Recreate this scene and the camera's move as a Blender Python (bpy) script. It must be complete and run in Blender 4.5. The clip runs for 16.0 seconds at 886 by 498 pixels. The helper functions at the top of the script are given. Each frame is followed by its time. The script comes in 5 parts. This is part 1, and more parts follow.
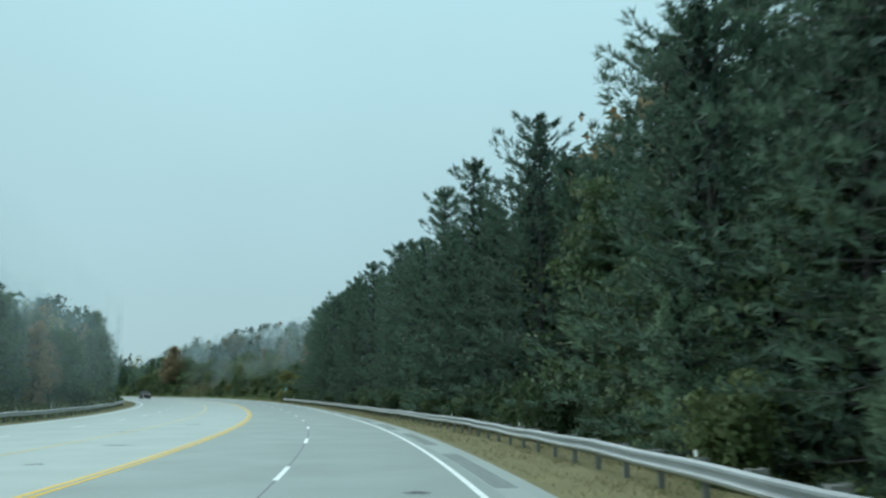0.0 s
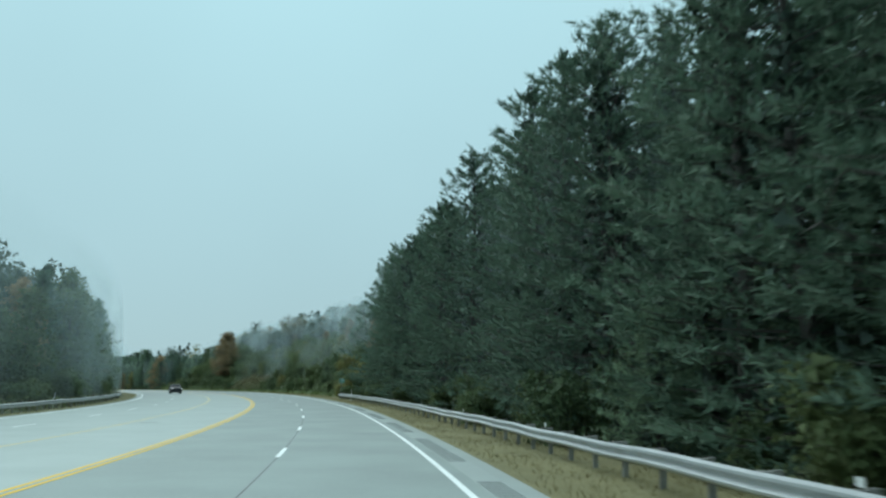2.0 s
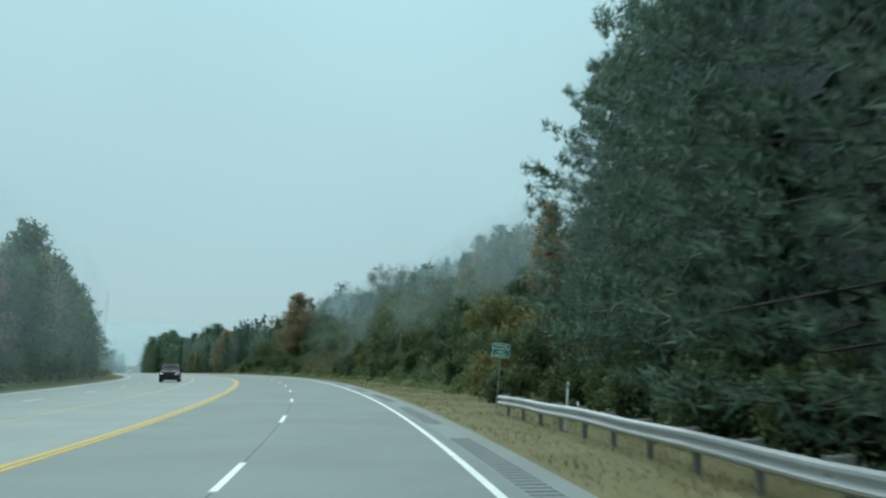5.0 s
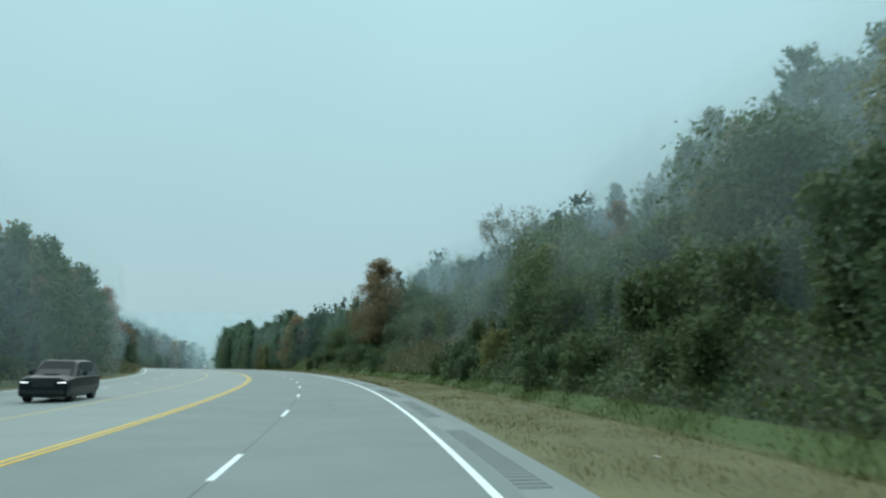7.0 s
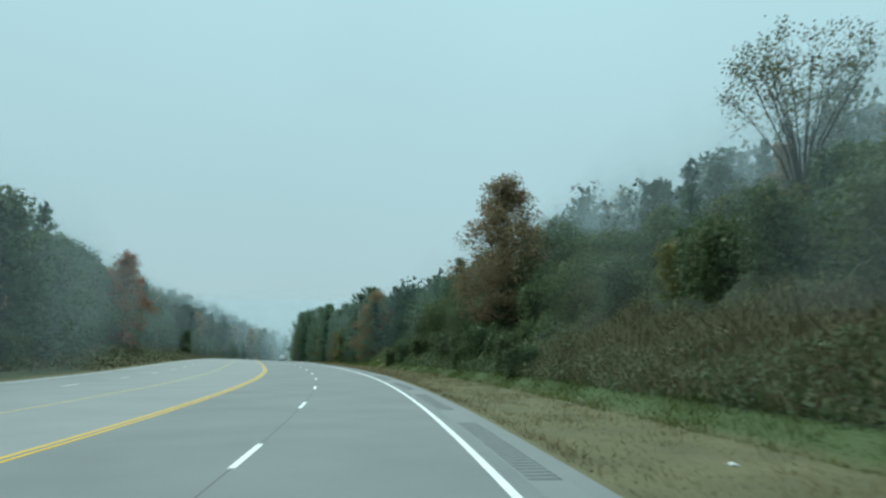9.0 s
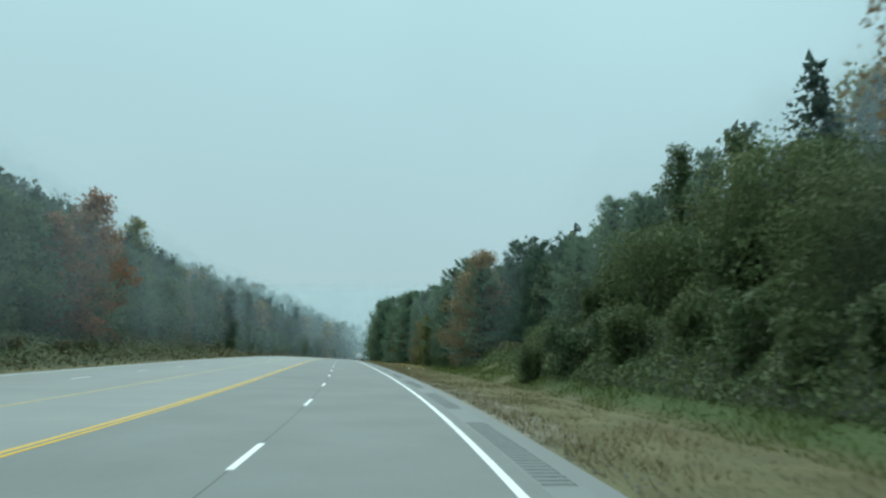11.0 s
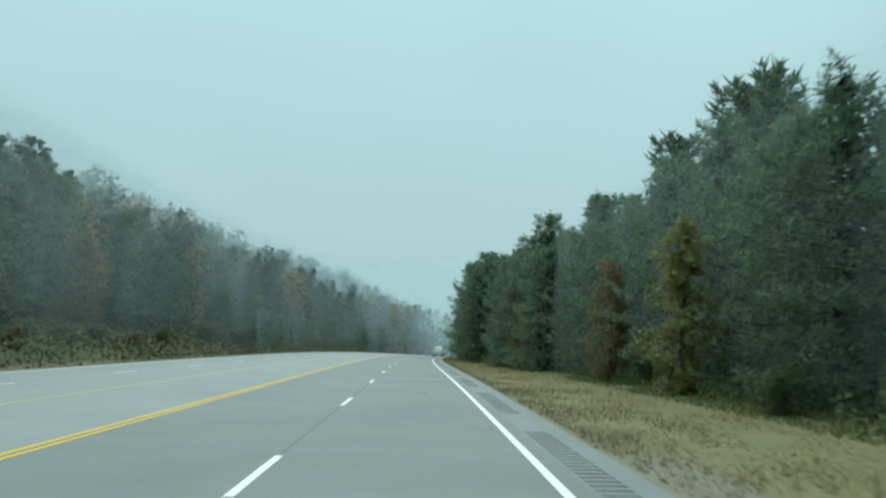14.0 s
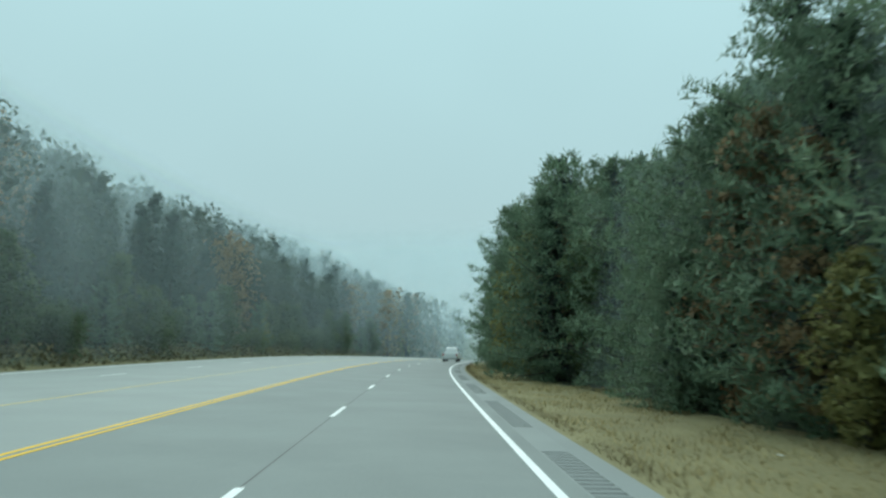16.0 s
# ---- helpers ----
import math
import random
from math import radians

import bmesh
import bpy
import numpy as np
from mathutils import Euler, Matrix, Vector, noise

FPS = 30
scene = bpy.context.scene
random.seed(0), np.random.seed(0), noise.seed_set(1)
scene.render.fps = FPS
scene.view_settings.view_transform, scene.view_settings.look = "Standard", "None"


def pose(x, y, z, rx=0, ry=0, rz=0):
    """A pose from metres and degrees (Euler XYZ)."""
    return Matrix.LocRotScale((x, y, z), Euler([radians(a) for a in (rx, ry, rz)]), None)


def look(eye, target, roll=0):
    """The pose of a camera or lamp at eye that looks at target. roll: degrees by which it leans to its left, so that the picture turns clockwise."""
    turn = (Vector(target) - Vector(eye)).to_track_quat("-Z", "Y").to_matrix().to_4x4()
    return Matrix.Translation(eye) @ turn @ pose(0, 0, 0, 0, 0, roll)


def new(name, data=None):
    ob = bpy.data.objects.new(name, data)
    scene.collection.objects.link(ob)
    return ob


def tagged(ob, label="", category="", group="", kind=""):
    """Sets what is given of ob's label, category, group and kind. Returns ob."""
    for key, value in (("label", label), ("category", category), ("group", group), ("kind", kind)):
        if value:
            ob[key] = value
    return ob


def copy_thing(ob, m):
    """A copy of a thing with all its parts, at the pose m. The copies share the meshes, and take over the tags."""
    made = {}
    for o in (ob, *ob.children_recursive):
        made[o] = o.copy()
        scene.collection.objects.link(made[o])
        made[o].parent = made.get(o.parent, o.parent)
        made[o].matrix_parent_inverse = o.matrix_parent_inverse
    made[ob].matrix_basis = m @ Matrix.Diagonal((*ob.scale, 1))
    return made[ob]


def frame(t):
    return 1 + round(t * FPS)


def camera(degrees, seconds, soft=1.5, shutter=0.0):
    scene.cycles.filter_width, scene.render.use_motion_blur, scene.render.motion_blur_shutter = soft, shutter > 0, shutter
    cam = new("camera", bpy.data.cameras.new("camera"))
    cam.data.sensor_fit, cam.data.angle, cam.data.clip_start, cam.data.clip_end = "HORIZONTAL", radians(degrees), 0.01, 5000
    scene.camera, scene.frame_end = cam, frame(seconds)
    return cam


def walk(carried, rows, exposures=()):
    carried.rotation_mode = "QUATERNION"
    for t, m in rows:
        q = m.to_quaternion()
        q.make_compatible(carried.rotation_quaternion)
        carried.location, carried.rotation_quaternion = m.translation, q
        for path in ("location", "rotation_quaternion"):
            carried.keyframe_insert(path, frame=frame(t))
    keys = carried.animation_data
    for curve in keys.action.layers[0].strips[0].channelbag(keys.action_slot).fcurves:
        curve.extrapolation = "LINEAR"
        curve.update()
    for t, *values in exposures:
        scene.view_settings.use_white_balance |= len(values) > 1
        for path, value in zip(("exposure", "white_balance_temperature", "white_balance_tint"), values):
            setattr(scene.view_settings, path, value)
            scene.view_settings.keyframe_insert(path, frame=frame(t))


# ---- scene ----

# ---- camera and its way ----
cam = camera(59.39, 16.0, soft=2.4, shutter=0.2)
PATH = [  # seconds, x, y, z, turns about x, y, z
    (0.0, 1.888, 6.415, 1.675, 100.604, -0.965, -1.639),
    (0.5, 1.361, 17.490, 1.660, 100.488, -0.943, 0.070),
    (1.0, 0.426, 28.529, 1.624, 100.372, -0.920, 1.536),
    (1.5, -0.831, 39.709, 1.573, 100.209, -0.894, 2.939),
    (2.0, -2.478, 51.082, 1.508, 100.069, -0.964, 4.176),
    (2.5, -4.526, 62.328, 1.445, 99.847, -0.840, 5.458),
    (3.0, -6.801, 73.519, 1.397, 99.600, -0.649, 6.655),
    (3.5, -9.318, 85.089, 1.366, 99.376, -0.702, 7.851),
    (4.0, -12.083, 96.648, 1.362, 99.137, -0.751, 9.093),
    (4.5, -15.102, 108.171, 1.381, 98.888, -0.798, 10.358),
    (5.0, -18.421, 119.644, 1.401, 98.633, -0.847, 11.939),
    (5.5, -22.085, 131.025, 1.423, 98.380, -0.899, 13.703),
    (6.0, -26.121, 142.490, 1.451, 98.245, -0.765, 15.464),
    (6.5, -30.530, 153.864, 1.481, 98.103, -0.642, 17.235),
    (7.0, -35.324, 165.064, 1.495, 98.097, -0.852, 18.720),
    (7.5, -40.316, 176.030, 1.492, 98.047, -1.049, 20.126),
    (8.0, -45.582, 186.988, 1.475, 97.803, -1.159, 22.006),
    (8.5, -51.111, 197.799, 1.440, 97.622, -1.270, 23.860),
    (9.0, -56.989, 208.492, 1.384, 97.352, -1.300, 25.541),
    (9.5, -63.079, 218.969, 1.311, 97.090, -1.331, 27.185),
    (10.0, -69.517, 229.557, 1.231, 97.130, -1.688, 28.794),
    (10.5, -76.319, 240.085, 1.146, 97.124, -1.868, 30.394),
    (11.0, -83.432, 250.453, 1.056, 97.070, -1.919, 32.089),
    (11.5, -90.846, 260.640, 0.961, 96.993, -1.948, 33.717),
    (12.0, -98.523, 270.648, 0.859, 96.918, -1.969, 35.071),
    (12.5, -106.359, 280.480, 0.747, 96.791, -1.915, 36.044),
    (13.0, -114.388, 290.315, 0.622, 96.567, -1.748, 36.908),
    (13.5, -122.556, 300.132, 0.483, 96.414, -1.632, 37.412),
    (14.0, -130.590, 309.762, 0.337, 96.288, -1.514, 37.720),
    (14.5, -138.766, 319.555, 0.179, 96.125, -1.316, 37.771),
    (15.0, -146.885, 329.264, 0.008, 95.992, -1.092, 37.857),
    (15.5, -154.994, 339.234, -0.180, 95.928, -0.768, 38.142),
    (16.0, -163.149, 349.184, -0.387, 96.256, -1.152, 37.903),
]
walk(cam, [(t, pose(x, y, z, rx, ry, rz)) for t, x, y, z, rx, ry, rz in PATH], exposures=[(0.0, 0.15, 6480, 10), (5.5, 0.13, 6550, 10), (10.0, 0.12, 6620, 10), (16.0, 0.17, 6820, 10)])

# ---- daylight through fog ----
scene.cycles.transparent_max_bounces = 32
world = bpy.data.worlds.new("foggy_sky")
scene.world = world
world.use_nodes = True
wn, wl = world.node_tree.nodes, world.node_tree.links
wn.clear()
sky = wn.new("ShaderNodeTexSky")
sky.sky_type, sky.sun_disc, sky.sun_elevation, sky.sun_rotation = "NISHITA", False, radians(38), radians(150)
sky_bg = wn.new("ShaderNodeBackground")
sky_bg.inputs["Strength"].default_value = 0.05
wl.new(sky.outputs[0], sky_bg.inputs[0])
fog_bg = wn.new("ShaderNodeBackground")
coord = wn.new("ShaderNodeTexCoord")
sep = wn.new("ShaderNodeSeparateXYZ")
ramp = wn.new("ShaderNodeValToRGB")
wl.new(coord.outputs["Generated"], sep.inputs[0])
wl.new(sep.outputs["Z"], ramp.inputs[0])
ramp.color_ramp.elements[0].position, ramp.color_ramp.elements[0].color = 0.02, (0.37, 0.55, 0.59, 1)
ramp.color_ramp.elements[1].position, ramp.color_ramp.elements[1].color = 0.5, (0.46, 0.75, 0.82, 1)
top = ramp.color_ramp.elements.new(1.0)
top.color = (0.85, 1.28, 1.36, 1)
cloud = wn.new("ShaderNodeTexNoise")
cloud.inputs["Scale"].default_value, cloud.inputs["Detail"].default_value = 2.2, 3.0
wl.new(coord.outputs["Generated"], cloud.inputs["Vector"])
patchy = wn.new("ShaderNodeMapRange")
patchy.inputs["To Min"].default_value, patchy.inputs["To Max"].default_value = 0.93, 1.07
wl.new(cloud.outputs[0], patchy.inputs["Value"])
wl.new(patchy.outputs[0], fog_bg.inputs["Strength"])
wl.new(ramp.outputs[0], fog_bg.inputs[0])
veil = wn.new("ShaderNodeMixShader")
veil.inputs[0].default_value = 0.92
wl.new(sky_bg.outputs[0], veil.inputs[1])
wl.new(fog_bg.outputs[0], veil.inputs[2])
wout = wn.new("ShaderNodeOutputWorld")
wl.new(veil.outputs[0], wout.inputs[0])
sun = new("sun", bpy.data.lights.new("sun", "SUN"))
sun.data.energy, sun.data.angle, sun.data.color = 1.3, radians(70), (0.97, 1.0, 0.98)
sun.matrix_world = look((0, 0, 100), (35, -40, 40))


# ---- materials ----
def material(name, color, rough=0.8, spread=0.25, scale=6.0, fine=60.0, bump=0.3, depth=0.01, metal=0.0, translucent=0.0, island=0.0, spec=0.5, tint=None, lush=None, toned=False):
    """A surface whose colour wanders at two scales, with a fine relief."""
    m = bpy.data.materials.new(name)
    m.use_nodes = True
    n, l = m.node_tree.nodes, m.node_tree.links
    b = n["Principled BSDF"]
    tc = n.new("ShaderNodeTexCoord")
    big = n.new("ShaderNodeTexNoise")
    big.inputs["Scale"].default_value, big.inputs["Detail"].default_value = scale, 4.0
    small = n.new("ShaderNodeTexNoise")
    small.inputs["Scale"].default_value, small.inputs["Detail"].default_value = fine, 3.0
    l.new(tc.outputs["Object"], big.inputs["Vector"])
    l.new(tc.outputs["Object"], small.inputs["Vector"])
    add = n.new("ShaderNodeMath")
    add.operation = "ADD"
    l.new(big.outputs[0], add.inputs[0])
    l.new(small.outputs[0], add.inputs[1])
    if island:
        geo = n.new("ShaderNodeNewGeometry")
        mix = n.new("ShaderNodeMath")
        mix.operation = "MULTIPLY_ADD"
        mix.inputs[1].default_value = island
        l.new(geo.outputs["Random Per Island"], mix.inputs[0])
        l.new(add.outputs[0], mix.inputs[2])
        add = mix
    info = n.new("ShaderNodeObjectInfo")
    mul = n.new("ShaderNodeMath")
    mul.operation = "MULTIPLY_ADD"
    mul.inputs[1].default_value = 0.5
    l.new(info.outputs["Random"], mul.inputs[0])
    l.new(add.outputs[0], mul.inputs[2])
    top = 1.7 + island
    r = n.new("ShaderNodeMapRange")
    r.inputs["From Min"].default_value, r.inputs["From Max"].default_value = 0.55, top
    l.new(mul.outputs[0], r.inputs["Value"])
    cr = n.new("ShaderNodeValToRGB")
    lo = [c * (1 - spread) for c in color]
    hi = [min(1, c * (1 + spread)) for c in (tint or color)]
    cr.color_ramp.elements[0].color, cr.color_ramp.elements[1].color = (*lo, 1), (*hi, 1)
    l.new(r.outputs[0], cr.inputs[0])
    l.new(cr.outputs[0], b.inputs["Base Color"])
    if lush:
        # greener growth where the ground keeps wet, with a ragged edge
        wet = n.new("ShaderNodeAttribute")
        wet.attribute_name = "lush"
        ragged = n.new("ShaderNodeMath")
        ragged.operation = "MULTIPLY_ADD"
        ragged.inputs[1].default_value = 1.6
        l.new(wet.outputs["Fac"], ragged.inputs[0])
        l.new(big.outputs[0], ragged.inputs[2])
        edge = n.new("ShaderNodeMapRange")
        edge.inputs["From Min"].default_value, edge.inputs["From Max"].default_value = 0.85, 1.5
        l.new(ragged.outputs[0], edge.inputs["Value"])
        both = n.new("ShaderNodeMix")
        both.data_type = "RGBA"
        l.new(edge.outputs[0], both.inputs["Factor"])
        l.new(cr.outputs[0], both.inputs[6])
        both.inputs[7].default_value = (*lush, 1)
        # pale straw where the mown grass has dried out
        dry = n.new("ShaderNodeAttribute")
        dry.attribute_name = "straw"
        pale = n.new("ShaderNodeMix")
        pale.data_type = "RGBA"
        l.new(dry.outputs["Fac"], pale.inputs["Factor"])
        l.new(both.outputs[2], pale.inputs[6])
        bleach = n.new("ShaderNodeMix")
        bleach.data_type = "RGBA"
        l.new(r.outputs[0], bleach.inputs["Factor"])
        bleach.inputs[6].default_value, bleach.inputs[7].default_value = (0.165, 0.147, 0.07, 1), (0.325, 0.285, 0.14, 1)
        l.new(bleach.outputs[2], pale.inputs[7])
        # pale washed-out soil beside the broken pavement
        soil = n.new("ShaderNodeAttribute")
        soil.attribute_name = "bare"
        torn = n.new("ShaderNodeMath")
        torn.operation = "MULTIPLY_ADD"
        torn.inputs[1].default_value = 1.5
        l.new(soil.outputs["Fac"], torn.inputs[0])
        l.new(big.outputs[0], torn.inputs[2])
        rim = n.new("ShaderNodeMapRange")
        rim.inputs["From Min"].default_value, rim.inputs["From Max"].default_value = 1.15, 1.45
        l.new(torn.outputs[0], rim.inputs["Value"])
        base = n.new("ShaderNodeMix")
        base.data_type = "RGBA"
        l.new(rim.outputs[0], base.inputs["Factor"])
        l.new(pale.outputs[2], base.inputs[6])
        base.inputs[7].default_value = (0.23, 0.21, 0.15, 1)
        l.new(base.outputs[2], b.inputs["Base Color"])
    if toned:
        # colour times a gain that differs along the road
        worn = n.new("ShaderNodeAttribute")
        worn.attribute_name = "worn"
        pave_tone = n.new("ShaderNodeVectorMath")
        pave_tone.operation = "SCALE"
        l.new(cr.outputs[0], pave_tone.inputs[0])
        l.new(worn.outputs["Fac"], pave_tone.inputs["Scale"])
        l.new(pave_tone.outputs[0], b.inputs["Base Color"])
    b.inputs["Roughness"].default_value, b.inputs["Metallic"].default_value = rough, metal
    b.inputs["Specular IOR Level"].default_value = spec
    if bump:
        bp = n.new("ShaderNodeBump")
        bp.inputs["Strength"].default_value, bp.inputs["Distance"].default_value = bump, depth
        l.new(small.outputs[0], bp.inputs["Height"])
        l.new(bp.outputs[0], b.inputs["Normal"])
    if translucent:
        tr = n.new("ShaderNodeBsdfTranslucent")
        l.new(cr.outputs[0], tr.inputs[0])
        ms = n.new("ShaderNodeMixShader")
        ms.inputs[0].default_value = translucent
        l.new(b.outputs[0], ms.inputs[1])
        l.new(tr.outputs[0], ms.inputs[2])
        l.new(ms.outputs[0], n["Material Output"].inputs[0])
    return m


ASPHALT = material("asphalt", (0.226, 0.262, 0.25), 0.75, 0.24, 0.35, 40.0, 0.35, 0.006, toned=True)
BLEACHED = material("bleached_asphalt", (0.284, 0.318, 0.303), 0.75, 0.2, 0.35, 40.0, 0.35, 0.006, toned=True)
SHOULDER = material("shoulder_asphalt", (0.246, 0.276, 0.266), 0.8, 0.16, 0.5, 40.0, 0.4, 0.006, toned=True)
# darker than the shoulder round it
GROOVE = material("dark_groove", (0.185, 0.193, 0.186), 0.9, 0.3, 3.0, 50.0, 0.4)
WHITE = material("white_road_paint", (0.80, 0.82, 0.81), 0.6, 0.18, 2.0, 70.0, 0.3, 0.004, spec=0.3)
YELLOW = material("yellow_road_paint", (0.85, 0.52, 0.05), 0.7, 0.16, 2.0, 70.0, 0.3, 0.004, spec=0.15)
FADED = material("faded_yellow_road_paint", (0.62, 0.47, 0.17), 0.7, 0.25, 1.5, 70.0, 0.3, 0.004, spec=0.2)
SEAL = material("crack_sealant", (0.045, 0.047, 0.05), 0.6, 0.3, 2.0, 50.0, 0.3)
EARTH = material("forest_floor", (0.042, 0.047, 0.026), 0.95, 0.5, 0.3, 9.0, 0.8, 0.05, tint=(0.05, 0.066, 0.03))
VERGE = material("dry_verge_grass", (0.114, 0.11, 0.05), 0.95, 0.45, 0.5, 14.0, 0.8, 0.04, tint=(0.165, 0.153, 0.07), lush=(0.078, 0.116, 0.036))
SOIL = material("dead_grass_clumps", (0.2, 0.172, 0.098), 0.95, 0.4, 0.5, 20.0, 0.0, island=0.6, translucent=0.25, spec=0.15)
BLADE = material("dry_grass_blades", (0.155, 0.141, 0.066), 0.8, 0.4, 0.4, 20.0, 0.0, island=0.7, translucent=0.3, tint=(0.215, 0.193, 0.095), spec=0.15)
GREEN_BLADE = material("green_grass_blades", (0.105, 0.142, 0.04), 0.8, 0.4, 0.4, 20.0, 0.0, island=0.6, translucent=0.3, spec=0.15)
BARK = material("bark", (0.07, 0.064, 0.058), 0.95, 0.4, 2.0, 22.0, 0.9, 0.03)
NEEDLE = material("pine_needles", (0.085, 0.15, 0.11), 0.6, 0.26, 0.5, 3.0, 0.0, island=0.12, translucent=0.35, tint=(0.10, 0.165, 0.11), spec=0.15)
# dead twigs, darkened to hold the shade deep inside the crowns
INNER = material("shaded_inner_twigs", (0.065, 0.09, 0.075), 0.95, 0.4, 0.8, 9.0, 0.0, spec=0.05)
# greyer needles and leaves for the far woods; distance haze is in the colour
FAR_NEEDLE = material("haze_grey_needles", (0.072, 0.112, 0.09), 0.7, 0.32, 0.5, 3.0, 0.0, island=0.25, translucent=0.5, spec=0.1)
FAR_LEAF = material("haze_grey_leaves", (0.08, 0.112, 0.08), 0.7, 0.32, 0.5, 3.0, 0.0, island=0.25, translucent=0.5, spec=0.1)
YOUNG_NEEDLE = material("young_pine_needles", (0.115, 0.19, 0.125), 0.7, 0.28, 0.5, 3.0, 0.0, island=0.12, translucent=0.35, tint=(0.165, 0.245, 0.15), spec=0.15)
STRAW = material("straw_grass_blades", (0.30, 0.245, 0.115), 0.8, 0.4, 0.4, 20.0, 0.0, island=0.7, translucent=0.3, tint=(0.37, 0.305, 0.145), spec=0.15)
OAK = material("green_leaves", (0.096, 0.165, 0.095), 0.5, 0.32, 0.5, 3.0, 0.0, island=0.25, translucent=0.35, tint=(0.10, 0.14, 0.06), spec=0.15)
RUST = material("rust_leaves", (0.25, 0.185, 0.105), 0.6, 0.32, 0.5, 3.0, 0.0, island=0.25, translucent=0.35, tint=(0.3, 0.22, 0.12), spec=0.15)
RED = material("red_leaves", (0.27, 0.125, 0.075), 0.6, 0.3, 0.5, 3.0, 0.0, island=0.25, translucent=0.35, tint=(0.29, 0.15, 0.08), spec=0.15)
GOLD = material("yellowing_leaves", (0.225, 0.215, 0.08), 0.6, 0.32, 0.5, 3.0, 0.0, island=0.25, translucent=0.35, tint=(0.235, 0.235, 0.09), spec=0.15)
BRUSH = material("brush_leaves", (0.115, 0.16, 0.075), 0.6, 0.32, 0.5, 3.0, 0.0, island=0.25, translucent=0.35, tint=(0.125, 0.165, 0.07), spec=0.15)
WEED = material("brown_weeds", (0.126, 0.126, 0.07), 0.8, 0.32, 0.5, 3.0, 0.0, island=0.25, translucent=0.15, tint=(0.155, 0.15, 0.083), spec=0.15)
STEEL = material("galvanised_steel", (0.40, 0.43, 0.44), 0.45, 0.18, 1.5, 40.0, 0.15, 0.003, metal=0.6)
RAIL_POST = material("weathered_post", (0.24, 0.24, 0.225), 0.8, 0.3, 3.0, 40.0, 0.4)
SIGN_GREEN = material("green_sign_sheeting", (0.008, 0.19, 0.14), 0.45, 0.08, 3.0, 30.0, 0.0)
SIGN_WHITE = material("white_sign_sheeting", (0.8, 0.82, 0.8), 0.45, 0.05, 3.0, 30.0, 0.0)


# ---- road line ----
KNOT = 25.0
BEND = [0.00395, 0.00307, 0.00241, 0.00175, 0.00183, 0.0026, 0.00259, 0.00171, 0.00219, 0.0019, 0.00217, 0.00224, 0.00105,
        0.00009, -0.0001, 0.00035, -0.00041, -0.00034, -0.00174, -0.00206, -0.00232, -0.00253, -0.00268, -0.00274]
GRADE = [0.0008, -0.0036, -0.0061, -0.0033, 0.0013, 0.0014, 0.0023, -0.0005, -0.003, -0.0063, -0.0069, -0.0076, -0.0084,
         -0.0104, -0.0119, -0.0143, -0.0169, -0.0167, -0.018, -0.0202, -0.0242, -0.0292, -0.0338, -0.0378]
STEP = 0.5
LINE_S = np.arange(-90, 621, STEP)
_knots = np.arange(len(BEND)) * KNOT
_turn = np.concatenate([[0], np.cumsum(np.interp(LINE_S, _knots, BEND)[:-1] * STEP)])
_turn -= np.interp(0, LINE_S, _turn)
LINE_X = np.concatenate([[0], np.cumsum(-np.sin(_turn[:-1]) * STEP)])
LINE_Y = np.concatenate([[0], np.cumsum(np.cos(_turn[:-1]) * STEP)])
LINE_Z = np.concatenate([[0], np.cumsum(np.interp(LINE_S, _knots, GRADE)[:-1] * STEP)])
for _line in (LINE_X, LINE_Y, LINE_Z):
    _line -= np.interp(0, LINE_S, _line)
RIGHT, LEFT, CROWN = -4.85, 17.2, 5.9  # paved edges, metres left of the lane line


def tilt(s, o):
    """Fall of the banked road across its width; it breaks at the crown in the turn lane."""
    near = np.interp(s, [0, 96, 192, 288, 384, 480], [0.0151, 0.0104, 0.0264, 0.0259, 0.0036, -0.0237])
    far = np.interp(s, [0, 96, 192, 288, 384, 480], [0.0214, 0.0234, 0.0225, 0.0135, 0.0044, -0.0139])
    return near * np.clip(o, RIGHT - 3.65, CROWN) + far * np.clip(o - CROWN, 0, LEFT - CROWN + 2.2)


def heading(s):
    return np.interp(s, LINE_S, _turn)


def smooth(a, b, x):
    t = np.clip((x - a) / (b - a), 0, 1)
    return t * t * (3 - 2 * t)


def mound(s, o):
    """Hummocks of overgrown soil on the brushy cut; the weedy patch between them is smooth."""
    m = np.sin(s * 0.74 + 1.7 * np.sin(o * 0.45)) * np.sin(o * 0.85 + 1.5 * np.sin(s * 0.29)) + 0.45 * np.sin(s * 1.7 + o * 0.9)
    patch = smooth(225.3, 236.9, s) * (1 - smooth(250.8, 262.4, s)) * smooth(-16.5, -14.5, o)
    return (0.35 + 0.8 * np.clip(m + 0.2, 0, 1.4)) * smooth(160.2, 176.5, s) * (1 - smooth(311.2, 334.4, s)) * smooth(10.6, 12.4, -o) * (1 - smooth(26, 32, -o)) * (1 - 0.85 * patch)


